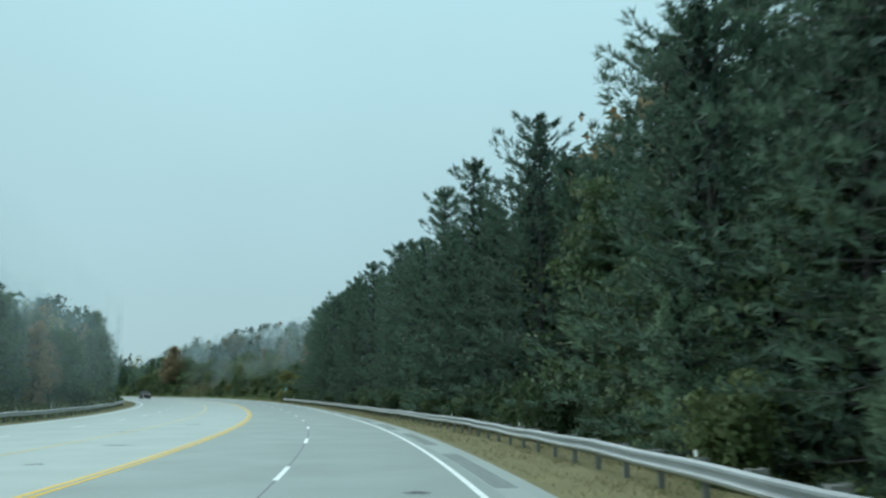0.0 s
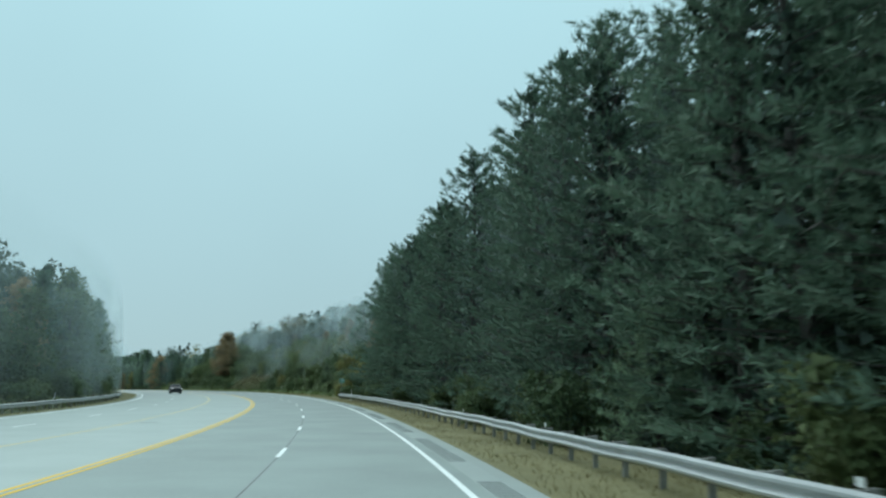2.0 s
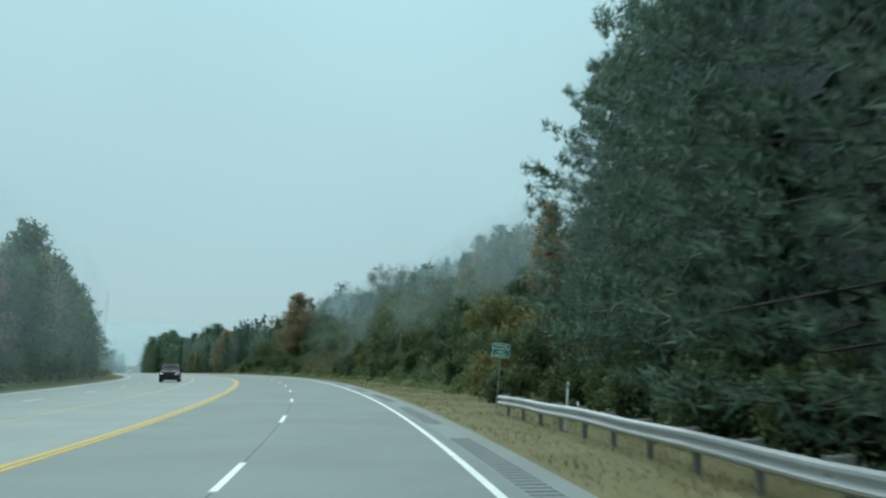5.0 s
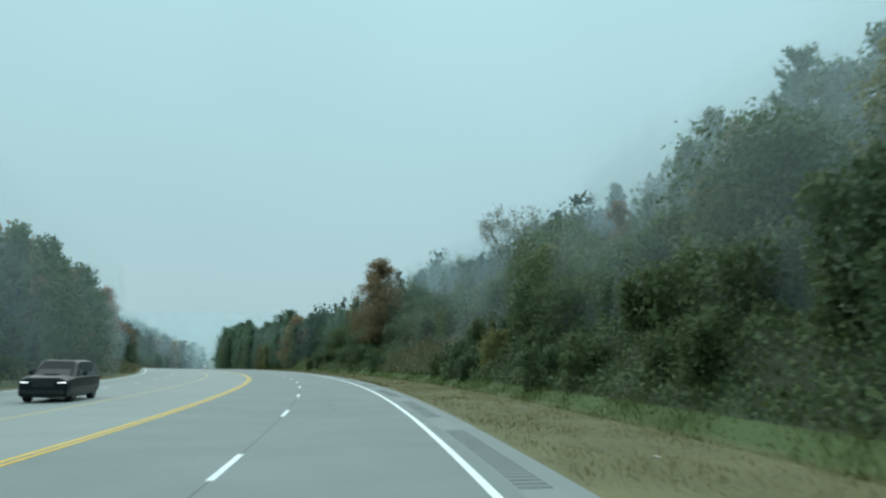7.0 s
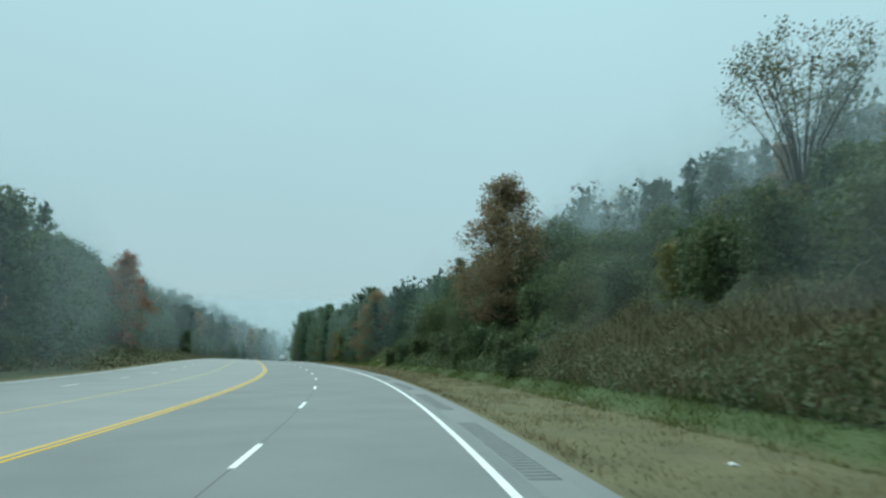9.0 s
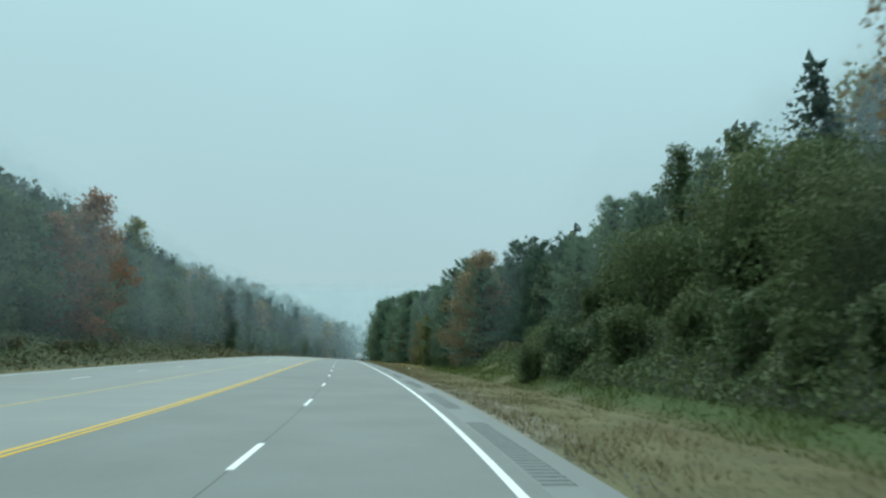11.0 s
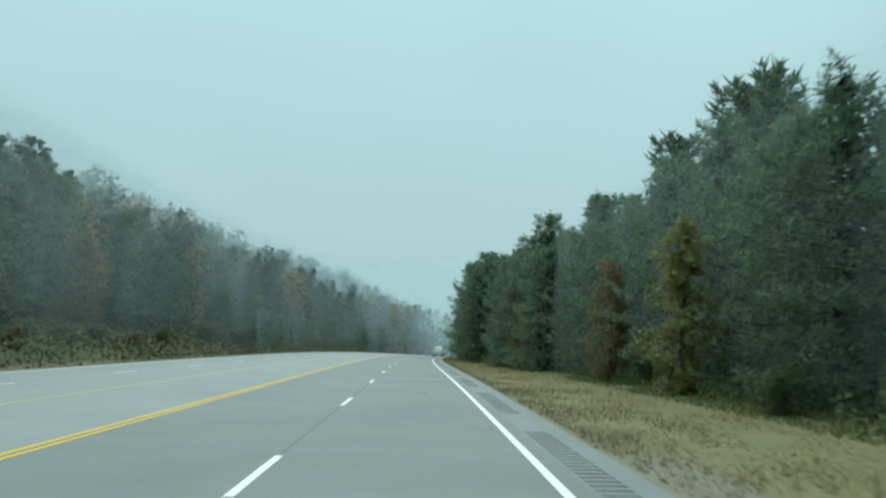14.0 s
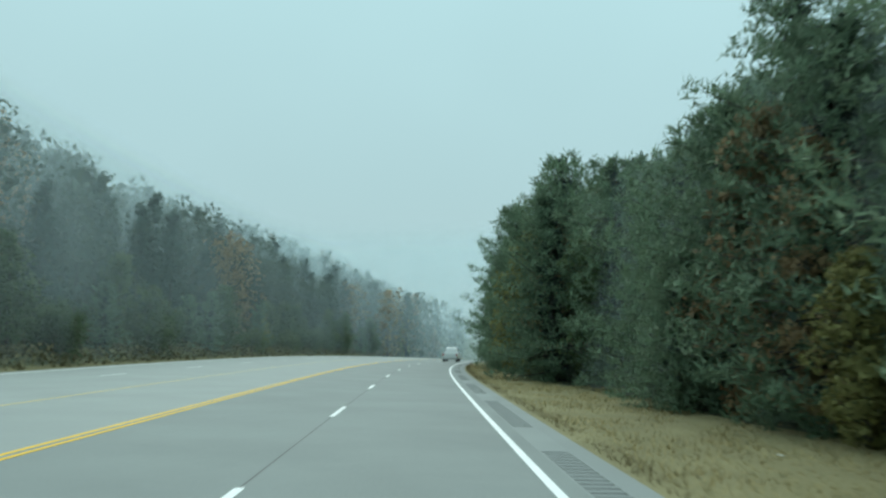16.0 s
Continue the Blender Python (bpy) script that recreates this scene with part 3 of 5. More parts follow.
def road():
    v, f = strip(-85, 600, -4.0, 3.75, 0, 2.0, 5)
    main = tagged(pave_tone(part("road", mesh("road", v, f, ASPHALT))), "worn grey asphalt highway of five lanes", "road", kind="structure")
    pave_tone(part("far_lanes", mesh("far_lanes", *strip(-85, 600, 3.75, LEFT, 0, 2.0, 8), BLEACHED), main, "bleached asphalt of the turn lane and oncoming lanes"))
    v, f = join([strip(-85, 600, RIGHT, -4.52, 0, 2.0, 1)])
    pave_tone(part("shoulder", mesh("shoulder", v, f, SHOULDER), main, "narrow paved shoulder"))
    # edge faces of the asphalt, a small step down to the grass
    def line(name, s0, s1, o, w, mat, label, z=0.005):
        part(name, mesh(name, *strip(s0, s1, o - w / 2, o + w / 2, z, 1.0), mat), main, label)
    line("edge_line", -70, 590, -3.66, 0.13, WHITE, "solid white edge line")
    line("edge_line", -70, 590, 16.37, 0.13, WHITE, "solid white edge line")
    for o in (3.64, 3.86):
        line("centre_line", -70, 590, o, 0.1, YELLOW, "solid yellow line of a double pair")
    line("turn_lane_line", -70, 590, 8.11, 0.10, FADED, "worn yellow turn lane line")
    seam = strip(-70, 590, -0.012, 0.016, 0.003, 1.0)
    part("lane_joint", mesh("lane_joint", *seam, SEAL), main, "dark tarred joint between lanes")
    k = -5
    while DASH_0 + k * DASH_STEP < 560:
        s = DASH_0 + k * DASH_STEP
        part("lane_dash", mesh("lane_dash", *strip(s, s + 3.04, -0.06, 0.06, 0.006, 0.9), WHITE), main)
        part("lane_dash", mesh("lane_dash", *strip(s + 4.6, s + 7.6, 12.2, 12.31, 0.006, 0.9), WHITE), main)
        k += 1
    # milled rumble strip, in groups
    pieces, floors = [], []
    s = -20.0
    while s < 500:
        g = (s - RUMBLE_0) % RUMBLE_STEP
        if g > RUMBLE_LEN:
            pieces.append(strip(s, s + 0.3048, -4.52, -4.0, 0, 0.3))
        else:
            a = [strip(s, s + 0.14, -4.52, -4.0, 0, 0.2), ]
            pieces += a
            v0 = place(np.array([s + 0.14, s + 0.14, s + 0.17, s + 0.17, s + 0.27, s + 0.27, s + 0.3, s + 0.3]), np.array([-4.48, -4.03] * 4), np.array([0, 0, -0.025, -0.025, -0.025, -0.025, 0, 0]))
            floors.append((v0, [(0, 1, 3, 2), (2, 3, 5, 4), (4, 5, 7, 6)]))
            pieces.append(strip(s + 0.14, s + 0.3, -4.52, -4.48, 0, 0.3))
            pieces.append(strip(s + 0.14, s + 0.3, -4.03, -4.0, 0, 0.3))
        s += 0.3
    tagged(pave_tone(part("rumble_strip", mesh("rumble_strip", *join(pieces), SHOULDER), main, "milled rumble strip")), kind="stuff")
    tagged(part("rumble_grooves", mesh("rumble_grooves", *join(floors), GROOVE), main, "dark rumble grooves"), kind="stuff")
    # sealed cracks and dark scars
    rng = np.random.default_rng(3)
    def scar(s, o, wide, long):
        n = 9
        t = np.linspace(0, 1, n)
        w = wide * np.sin(math.pi * np.clip(t, 0.06, 0.94)) * rng.uniform(0.5, 1.2, n)
        oo = o + (t - 0.5) * long
        ss = s + np.cumsum(rng.normal(0, wide * 0.25, n))
        v = np.concatenate([place(ss - w / 2, oo, 0.004), place(ss + w / 2, oo, 0.004)])
        part("crack", mesh("crack", v, [(i, i + 1, n + i + 1, n + i) for i in range(n - 1)], SEAL), main, "dark scar in the asphalt")
    for s, o, w, l in SCARS:
        scar(s, o, w, l)
    return main


DASH_0, DASH_STEP = 9.98, 12.192
RUMBLE_0, RUMBLE_STEP, RUMBLE_LEN = 325.3, 12.192, 8.3
SCARS = [(53.1, 6.3, 0.9, 0.9), (33.8, 6.0, 0.5, 1.3), (22.4, 5.6, 0.35, 0.8), (21.9, 6.6, 0.3, 0.3), (26.1, 6.0, 0.4, 0.5), (20, -2.6, 0.5, 0.5),
         (44.7, 8.2, 0.6, 1.0), (90.6, 7.2, 0.5, 1.2), (198.6, -1.4, 0.4, 0.35), (195.3, -1.5, 0.35, 0.3), (329.8, 5.3, 0.35, 0.9), (322.8, 7.2, 0.4, 0.6),
         (339.1, 6.9, 0.3, 0.5), (344.9, 5.4, 0.25, 0.8), (308.3, 4.6, 0.3, 0.8), (369.2, -2.1, 0.35, 0.6)]
ground_sheet()
road()


# ---- forest ----
WALL = "tall dark green pine of the roadside wood"
YOUNG = "bushy young green pine at the wood's edge"
FINE_PINES = [pine(110 + i, h, w, low, 12, 0.3, 0.06, label=WALL, narrow=0.58) for i, (h, w, low) in enumerate([(16, 5.2, 0.02), (18, 4.6, 0.03), (14.5, 5.0, 0.02), (17, 5.4, 0.04)])]
PINES = [pine(10 + i, h, w, low, 5, 0.6, 0.15, label=WALL, step=1.25) for i, (h, w, low) in enumerate([(17, 4.0, 0.1), (18, 3.8, 0.15), (16, 3.8, 0.08)])]
FINE_SMALL = [pine(130 + i, h, w, 0.02, 10, 0.28, 0.074, YOUNG_NEEDLE, puffs=True, label=YOUNG, narrow=0.5) for i, (h, w) in enumerate([(10, 3.5), (11.5, 3.6), (9, 3.3)])]
SMALL_PINES = [pine(30 + i, h, w, 0.05, 5, 0.52, 0.14, YOUNG_NEEDLE, label=YOUNG, step=1.2, narrow=0.55) for i, (h, w) in enumerate([(10, 3.4), (11.5, 3.4)])]
HERO = pine(171, 17.5, 4.6, 0.05, 24, 0.3, 0.062, puffs=True, label="tall dark pine with rounded puffs of needles", step=1.0, narrow=0.4)
GREEN_LABEL = "dense green broadleaf tree of the hillside wood"
GREENS = [hardwood(40 + i, h, w, OAK, 3600, 0.34, 0.05, label=GREEN_LABEL) for i, (h, w) in enumerate([(13, 4.7), (11, 4.6), (14, 4.5)])]
FINE_GREENS = [hardwood(140 + i, h, w, OAK, 4600, 0.25, 0.03, label="dense green broadleaf tree at the wood's edge") for i, (h, w) in enumerate([(12, 3.4), (10.5, 3.4)])]
RUSTS = [hardwood(50 + i, h, w, RUST, 4200, 0.23, 0.05, label="broadleaf tree in rusty autumn leaf") for i, (h, w) in enumerate([(12, 2.9), (10.5, 2.7)])]
REDS = [hardwood(55, 12, 3.6, RED, 4600, 0.25, 0.05, label="broadleaf tree in brick red autumn leaf")]
GOLDS = [hardwood(60 + i, h, w, GOLD, 4200, 0.23, 0.05, label="broadleaf tree in yellowing autumn leaf") for i, (h, w) in enumerate([(11.5, 2.9), (9.5, 2.8)])]
SHRUBS = [shrub(70 + i, h, w, m, 2600, 0.145, label=lab) for i, (h, w, m, lab) in enumerate([
    (3.0, 2.0, BRUSH, "tangled olive brush on the bank"), (2.4, 2.0, OAK, "dark green bush on the bank"), (1.7, 1.8, WEED, "brown weedy brush on the bank"),
    (4.0, 2.2, OAK, "tall dark green bush grown with vines"), (3.8, 2.1, GOLD, "yellowing bush on the bank")])]
VINES = [shrub(90 + i, h, w, m, 3000, 0.195, "vine_thicket", "dark green thicket overgrown with vines", "thicket", 12) for i, (h, w, m) in enumerate([(4.2, 2.8, OAK), (3.6, 3.0, BRUSH), (5.0, 2.7, OAK)])]
BIG_VINES = [shrub(95 + i, h, w, m, 10000, 0.17, "vine_thicket", "tall dark green thicket overgrown with vines", "thicket", 22) for i, (h, w, m) in enumerate([(7.6, 4.6, OAK), (6.8, 5.0, BRUSH)])]
ORANGE = hardwood(81, 13.8, 5.0, RUST, 21000, 0.2, 0.03, label="tall broadleaf tree in rusty autumn leaf on the bank", heart=0.2, wide=0.3, limbs=46)
STOCKED = FINE_PINES + FINE_SMALL + FINE_GREENS + PINES + SMALL_PINES + GREENS + RUSTS + REDS + GOLDS + SHRUBS + VINES + BIG_VINES + [ORANGE, HERO]
rnd = random.Random(7)


def plant(kinds, s, o, size=1.0, sink=0.1, lean=2.0, group="", vary=0.07):
    ob = copy_thing(rnd.choice(kinds), at(s, o, -sink, rnd.uniform(0, 360), size * rnd.uniform(1 - vary, 1 + vary)) @ pose(0, 0, 0, rnd.uniform(-lean, lean), rnd.uniform(-lean, lean), 0))
    return tagged(ob, group=group) if group else ob


def wood(s0, s1, o0, o1, gap, mix, size=1.0, grow=0.0, group=""):
    """Trees in loose rows over a stretch; mix is a list of (kinds, weight, scale)."""
    rows = max(1, int(abs(o1 - o0) / gap) + 1)
    for r in range(rows):
        o = o0 + (o1 - o0) * (r / max(1, rows - 1) if rows > 1 else 0)
        s = s0 + rnd.uniform(0, gap)
        while s < s1:
            m = rnd.choices(mix, [m[1] for m in mix])[0]
            plant(m[0], s, o + rnd.uniform(-0.35, 0.35) * gap, size * (1 + grow * r) * (m[2] if len(m) > 2 else 1.0), group=group)
            s += gap * rnd.uniform(0.75, 1.25)


# pine wall behind the rail
WALL_GROUP = "roadside pine wood"
wood(-9, 62, -12.2, -12.2, 3.9, [(FINE_PINES, 8), (FINE_SMALL, 1), (FINE_GREENS, 1)], 1.0, group=WALL_GROUP)
wood(62, 118, -12.4, -12.4, 3.9, [(FINE_PINES, 1)], 1.08, group=WALL_GROUP)
wood(118, 138, -12.6, -12.6, 3.8, [(FINE_PINES, 1)], 1.12, group=WALL_GROUP)
wood(-9, 150, -16.5, -16.5, 4.2, [(PINES, 7), (GREENS, 1)], 1.08, group=WALL_GROUP)
wood(-9, 150, -14.2, -14.2, 4.6, [(GREENS, 2), (SMALL_PINES, 2, 1.2)], 0.7, group=WALL_GROUP)
wood(-5, 146, -10.3, -10.3, 4.2, [(SHRUBS[:2], 3), (FINE_SMALL, 1.0, 0.55), (SHRUBS[3:4], 2)], 0.85)
wood(142, 165, -10.6, -10.6, 2.8, [(SHRUBS[:2], 2), (SHRUBS[3:], 1)], 0.7)
wood(137, 170, -12.4, -15.5, 3.4, [(VINES, 1)], 0.72, 0.1, "overgrown bank")
# brushy cut with the hill wood above
BANK = "overgrown bank"
wood(167, 197, -12.0, -14.7, 3.4, [(SHRUBS[:2], 6), (SHRUBS[3:4], 1.5), (SHRUBS[4:], 0.7)], 0.66, 0.2)
wood(197, 231, -11.3, -14.6, 3.2, [(SHRUBS[:2], 6), (SHRUBS[3:4], 1.5), (SHRUBS[4:], 0.7)], 0.7, 0.2)
wood(258, 312, -11.6, -14.5, 3.4, [(SHRUBS[:2], 6), (SHRUBS[3:4], 1.5)], 0.66, 0.2)
wood(174, 221, -14.2, -17, 3.6, [(VINES, 1)], 0.85, 0.1, BANK)
wood(170, 316, -17.0, -20.5, 3.6, [(VINES, 4), (SHRUBS[4:], 0.6)], 0.85, 0.1, BANK)
wood(166, 224, -23.5, -26.5, 3.8, [(GREENS, 4), (SMALL_PINES, 2), (RUSTS, 1), (GOLDS, 0.6)], 0.6, 0.1, "hillside wood")
wood(224, 320, -24.0, -24.0, 4.2, [(VINES, 4, 1.1), (SHRUBS[4:], 1), (SMALL_PINES, 0.6, 0.5)], 0.9, 0.0, BANK)
for _s, _o, _k in ((214, -15.6, 0.85), (219, -17.4, 1.0), (225, -19.2, 1.05), (231, -18.0, 0.75), (207, -14.6, 0.7), (194, -16.5, 0.8), (184, -15.8, 0.75), (265, -16.6, 0.6),
                   (279, -17.5, 0.75), (286, -14.6, 0.6), (293, -16.8, 0.85), (301, -15.2, 0.7), (282, -20.5, 0.9), (269, -20.0, 0.75)):
    plant(BIG_VINES, _s, _o, _k, 0.2, 4.0, BANK, 0.04)
plant(GOLDS, 223.5, -18.4, 0.72)
plant(GOLDS, 200, -17.2, 0.6)
# edge of the wood along the straight
EDGE = "pine wood along the straight"
wood(304, 346, -21.5, -21.5, 3.4, [(SMALL_PINES, 3), (GREENS, 1, 0.7)], 0.72, 0.0, EDGE)
wood(306, 338, -17.8, -17.8, 3.4, [(FINE_SMALL, 3), (FINE_GREENS, 1, 0.8)], 0.74, 0.0, EDGE)
wood(304, 338, -14.2, -16.5, 2.9, [(SHRUBS[:2], 3), (VINES, 1, 0.9), (SHRUBS[2:3], 0.6)], 0.65)
wood(338, 384, -15.2, -15.2, 3.5, [(FINE_SMALL, 6), (FINE_GREENS, 1.0, 0.85), (RUSTS, 0.15, 0.7)], 0.95, 0.0, EDGE)
wood(384, 402, -14.8, -14.8, 3.3, [(FINE_SMALL, 6), (FINE_GREENS, 1.0, 0.85)], 1.04, 0.0, EDGE)
wood(338, 374, -19.2, -19.2, 3.8, [(SMALL_PINES, 4), (GREENS, 2, 0.65), (GOLDS, 0.4, 0.8)], 0.88, 0.0, EDGE)
wood(374, 404, -19.2, -19.2, 3.6, [(SMALL_PINES, 4), (GREENS, 2, 0.7), (GOLDS, 0.6, 0.9)], 1.16, 0.0, EDGE)
wood(400, 424, -12.6, -12.6, 3.2, [(FINE_SMALL, 6), (FINE_GREENS, 1, 0.9)], 1.02, 0.0, EDGE)
wood(424, 440, -12.6, -12.6, 3.2, [(FINE_SMALL, 6), (FINE_GREENS, 1, 0.9)], 1.06, 0.0, EDGE)
wood(438, 500, -10.6, -10.6, 3.2, [(FINE_SMALL, 6), (FINE_GREENS, 1, 0.9)], 1.3, 0.0, EDGE)
wood(400, 422, -16.4, -16.4, 3.8, [(SMALL_PINES, 5), (GREENS, 2, 0.7), (RUSTS, 0.8, 0.9)], 1.1, 0.0, EDGE)
wood(422, 442, -16.4, -16.4, 3.8, [(SMALL_PINES, 5), (GREENS, 2, 0.7), (RUSTS, 0.4, 0.9)], 1.12, 0.0, EDGE)
wood(442, 500, -16.4, -16.4, 3.8, [(SMALL_PINES, 5), (GREENS, 2, 0.7), (GOLDS, 0.4, 0.9)], 1.5, 0.0, EDGE)
wood(345, 440, -13.4, -13.4, 5.0, [(SHRUBS, 3)], 0.5)
# across the road
LEFT_GROUP = "wood across the road"
HILL_GROUP = "wooded hillside across the road"
wood(23, 128, 24.5, 24.5, 4.0, [(GREENS, 5), (PINES, 1.2, 0.75), (RUSTS, 1.5)], 0.68, 0.03, LEFT_GROUP)
wood(128, 186, 24.5, 24.5, 4.0, [(GREENS, 4), (PINES, 2, 0.78), (RUSTS, 1.2)], 0.98, 0.0, LEFT_GROUP)
wood(186, 306, 26.2, 26.2, 4.0, [(GREENS, 4), (PINES, 2, 0.78), (RUSTS, 1.2)], 1.08, 0.0, LEFT_GROUP)
wood(186, 306, 24.0, 24.0, 4.2, [(VINES, 3), (SHRUBS[:2], 2), (SMALL_PINES, 1, 0.6)], 0.8, 0.0, LEFT_GROUP)
wood(100, 186, 22.4, 22.4, 4.2, [(VINES, 3), (SHRUBS[:2], 2), (SMALL_PINES, 1, 0.6)], 0.8, 0.0, LEFT_GROUP)
wood(306, 430, 27.5, 27.5, 4.2, [(GREENS, 3), (SMALL_PINES, 2), (RUSTS, 0.5)], 0.85, 0.0, HILL_GROUP)
wood(430, 545, 21.0, 21.0, 3.6, [(GREENS, 3), (SMALL_PINES, 2), (GOLDS, 0.4), (VINES, 2, 1.6)], 0.5, 0.0, HILL_GROUP)
wood(306, 425, 23.5, 23.5, 6.0, [(SHRUBS[2:3], 3), (SHRUBS[:1], 1)], 0.7, 0.0)


# single trees that stand out
def lone(ob, s, o, size, turn=0.0):
    return copy_thing(ob, at(s, o, -0.1, turn, size))


lone(ORANGE, 279.0, -15.2, 0.88, 40)
lone(ORANGE, 342.8, -14.6, 0.84, 160)
for _s, _o, _k, _a in ((157.5, -15.6, 0.92, 30), (153.0, -17.6, 1.08, 200), (150.2, -14.6, 0.95, 110), (145.5, -14.0, 1.02, 290), (141.0, -13.2, 0.98, 70)):
    lone(HERO, _s, _o, _k, _a)
lone(SHRUBS[4], 171.3, -13.2, 1.15)
lone(SHRUBS[4], 162.3, -12.7, 1.2, 70)
lone(RUSTS[0], 176.5, -19.0, 0.75)
lone(GREENS[0], 172.5, -22.0, 0.75)
lone(SMALL_PINES[0], 204, -25.0, 0.95)
lone(GREENS[2], 216, -27.0, 0.7)
for _s, _o, _k, _a in ((338.5, -16.8, 0.64, 10), (333.5, -17.6, 0.58, 120), (328.0, -18.4, 0.52, 220)):
    lone(HERO, _s, _o, _k, _a)
lone(GOLDS[0], 372, -11.9, 0.6)
lone(RUSTS[0], 384, -12.0, 0.55)
lone(RUSTS[1], 404, -12.0, 0.8)
lone(RUSTS[0], 412, -11.2, 0.6, 50)
lone(RUSTS[1], 415.5, -11.6, 0.85, 130)
lone(GOLDS[1], 409, -10.6, 0.42, 20)
lone(FINE_SMALL[2], 419, -10.2, 0.62, 80)
lone(GOLDS[1], 446.5, -9.0, 1.05)
lone(RUSTS[0], 443.0, -10.4, 0.95)
lone(REDS[0], 350, 25.6, 1.3)
lone(REDS[0], 345, 26.6, 1.0, 140)
lone(RUSTS[1], 262, -29, 0.55)
lone(GOLDS[0], 387, 31.0, 1.45)
lone(GOLDS[1], 556, 18.2, 0.75)
lone(RUSTS[0], 572, 16.5, 0.6)
lone(GOLDS[1], 186, -15.5, 0.62)
lone(GOLDS[1], 214, -14.5, 0.62)
lone(GOLDS[1], 260, -23.4, 0.36)


def fan_tree():
    """A tree whose many stems fan out from a low fork into a thin, domed crown."""
    rng = np.random.default_rng(11)
    root = new("fan_shaped_tree")
    pieces, spots, ways = [], [], []
    for k in range(13):
        a = 2 * math.pi * k / 13 + rng.uniform(-0.25, 0.25)
        r = (0.45, 1.0, 0.75)[k % 3] * rng.uniform(0.85, 1.05)
        d = np.array([math.cos(a), math.sin(a), 0])
        fork = 0.12 * d + (0, 0, 0.8)
        mid = 1.25 * r * d + (0, 0, 4.4 + rng.uniform(-0.3, 0.5))
        high = 3.1 * r * d + (0, 0, 7.6 - 0.6 * r)
        top = 4.7 * r * d + (0, 0, 10.6 - 2.2 * r * r + rng.uniform(-0.4, 0.4))
        pieces.append(tube([(0, 0, -0.5), fork, mid, high, top], [0.085, 0.075, 0.055, 0.035, 0.01], 5))
        for _ in range(17):
            t = rng.uniform(0, 1) ** 0.8
            q = mid + (high - mid) * min(1, 2 * t) + (top - high) * max(0, 2 * t - 1)
            e = q + rng.normal(0, 0.55, 3) + 0.45 * d + (0, 0, 0.55)
            pieces.append(tube([q, (q + e) / 2 + rng.normal(0, 0.08, 3), e], [0.024, 0.015, 0.005], 3))
            if t > 0.25:
                for _k in range(int(6 + 28 * t)):
                    spots.append(e + rng.normal(0, 0.3, 3))
                    ways.append(d + (0, 0, 1))
    part("trunk", mesh("trunk", *join(pieces), BARK), root)
    part("crown", leafy("crown", [leaves(np.array(spots), unit(np.array(ways)), rng, 0.16, ragged=0.6)], WEED), root)
    root.matrix_world = at(257, -26.5, -0.1, 20, 1.0)
    return tagged(root, "half bare tree with limbs fanning from a low fork", "tree")


fan_tree()


# ---- the woods behind, too many to count ----
def far_woods(name, stretches, label):
    """Back rows of the wood as one mass: crowns of every shape round a dense inside, each with its trunk."""
    rng = np.random.default_rng(21)
    groups = []
    for s0, s1, o0, o1, gap, size, pines, warm, n, leaf in stretches:
        for o in np.arange(o0, o1, gap * (1 if o1 > o0 else -1)):
            for s in np.arange(s0, s1, gap):
                ss, oo = s + (rng.uniform(-0.5, 0.5) + 0.5 * (round(o / gap) % 2)) * gap, o + rng.uniform(-0.5, 0.5) * gap
                if 244 < ss < 268 and -32 < oo < -20:
                    continue
                h = size * rng.uniform(0.8, 1.18)
                base = place(ss, oo, -0.2)
                if rng.uniform() < pines:
                    wide, mat = 0.27 * h, 1
                    prof = lambda q: wide * (1.02 - q) ** 0.75 * np.minimum(1, (q + 0.25) / 0.4)
                else:
                    wide, mat = 0.33 * h, 2
                    prof = lambda q: wide * np.sin(math.pi * np.clip(0.14 + 0.78 * q, 0, 1)) ** 0.6
                    if rng.uniform() < warm:
                        mat = 3 if rng.uniform() < 0.6 else 4
                m = 22
                u = (np.arange(m) + rng.uniform(0, 1, m)) / m
                a = np.arange(m) * 2.4 + rng.uniform(0, 1, m)
                d = np.column_stack([np.cos(a), np.sin(a), np.zeros(m)])
                heads = base + d * (0.7 * prof(u) * rng.uniform(0.6, 1.1, m))[:, None] + np.column_stack([np.zeros((m, 2)), h * (0.1 + 0.86 * u)])
                rad = 0.42 * prof(u) * rng.uniform(0.75, 1.2, m) + 0.025 * h
                pick = rng.integers(0, m, n)
                way = ball(rng, n)
                c = heads[pick] + way * rad[pick][:, None]
                groups.append(leaves(c, unit(0.7 * way + d[pick] * 0.6 + (0, 0, 0.35)), rng, leaf, mat=mat, ragged=0.15))
                us = np.linspace(0, 0.9, 5)
                groups.append(heartwood(base + np.column_stack([np.zeros((5, 2)), h * (0.08 + 0.9 * us)]), 0.42 * prof(us), rng, 8, mat))
                v, f = tube([base, base + (0, 0, h * 0.5)], [0.014 * h, 0.02], 5)
                v = np.array(v)[np.array(f)]
                groups.append((v, unit(v.mean(1) - base - (0, 0, h * 0.25)), 0))
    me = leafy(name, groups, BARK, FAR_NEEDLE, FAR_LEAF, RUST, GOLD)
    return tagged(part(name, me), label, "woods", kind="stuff")


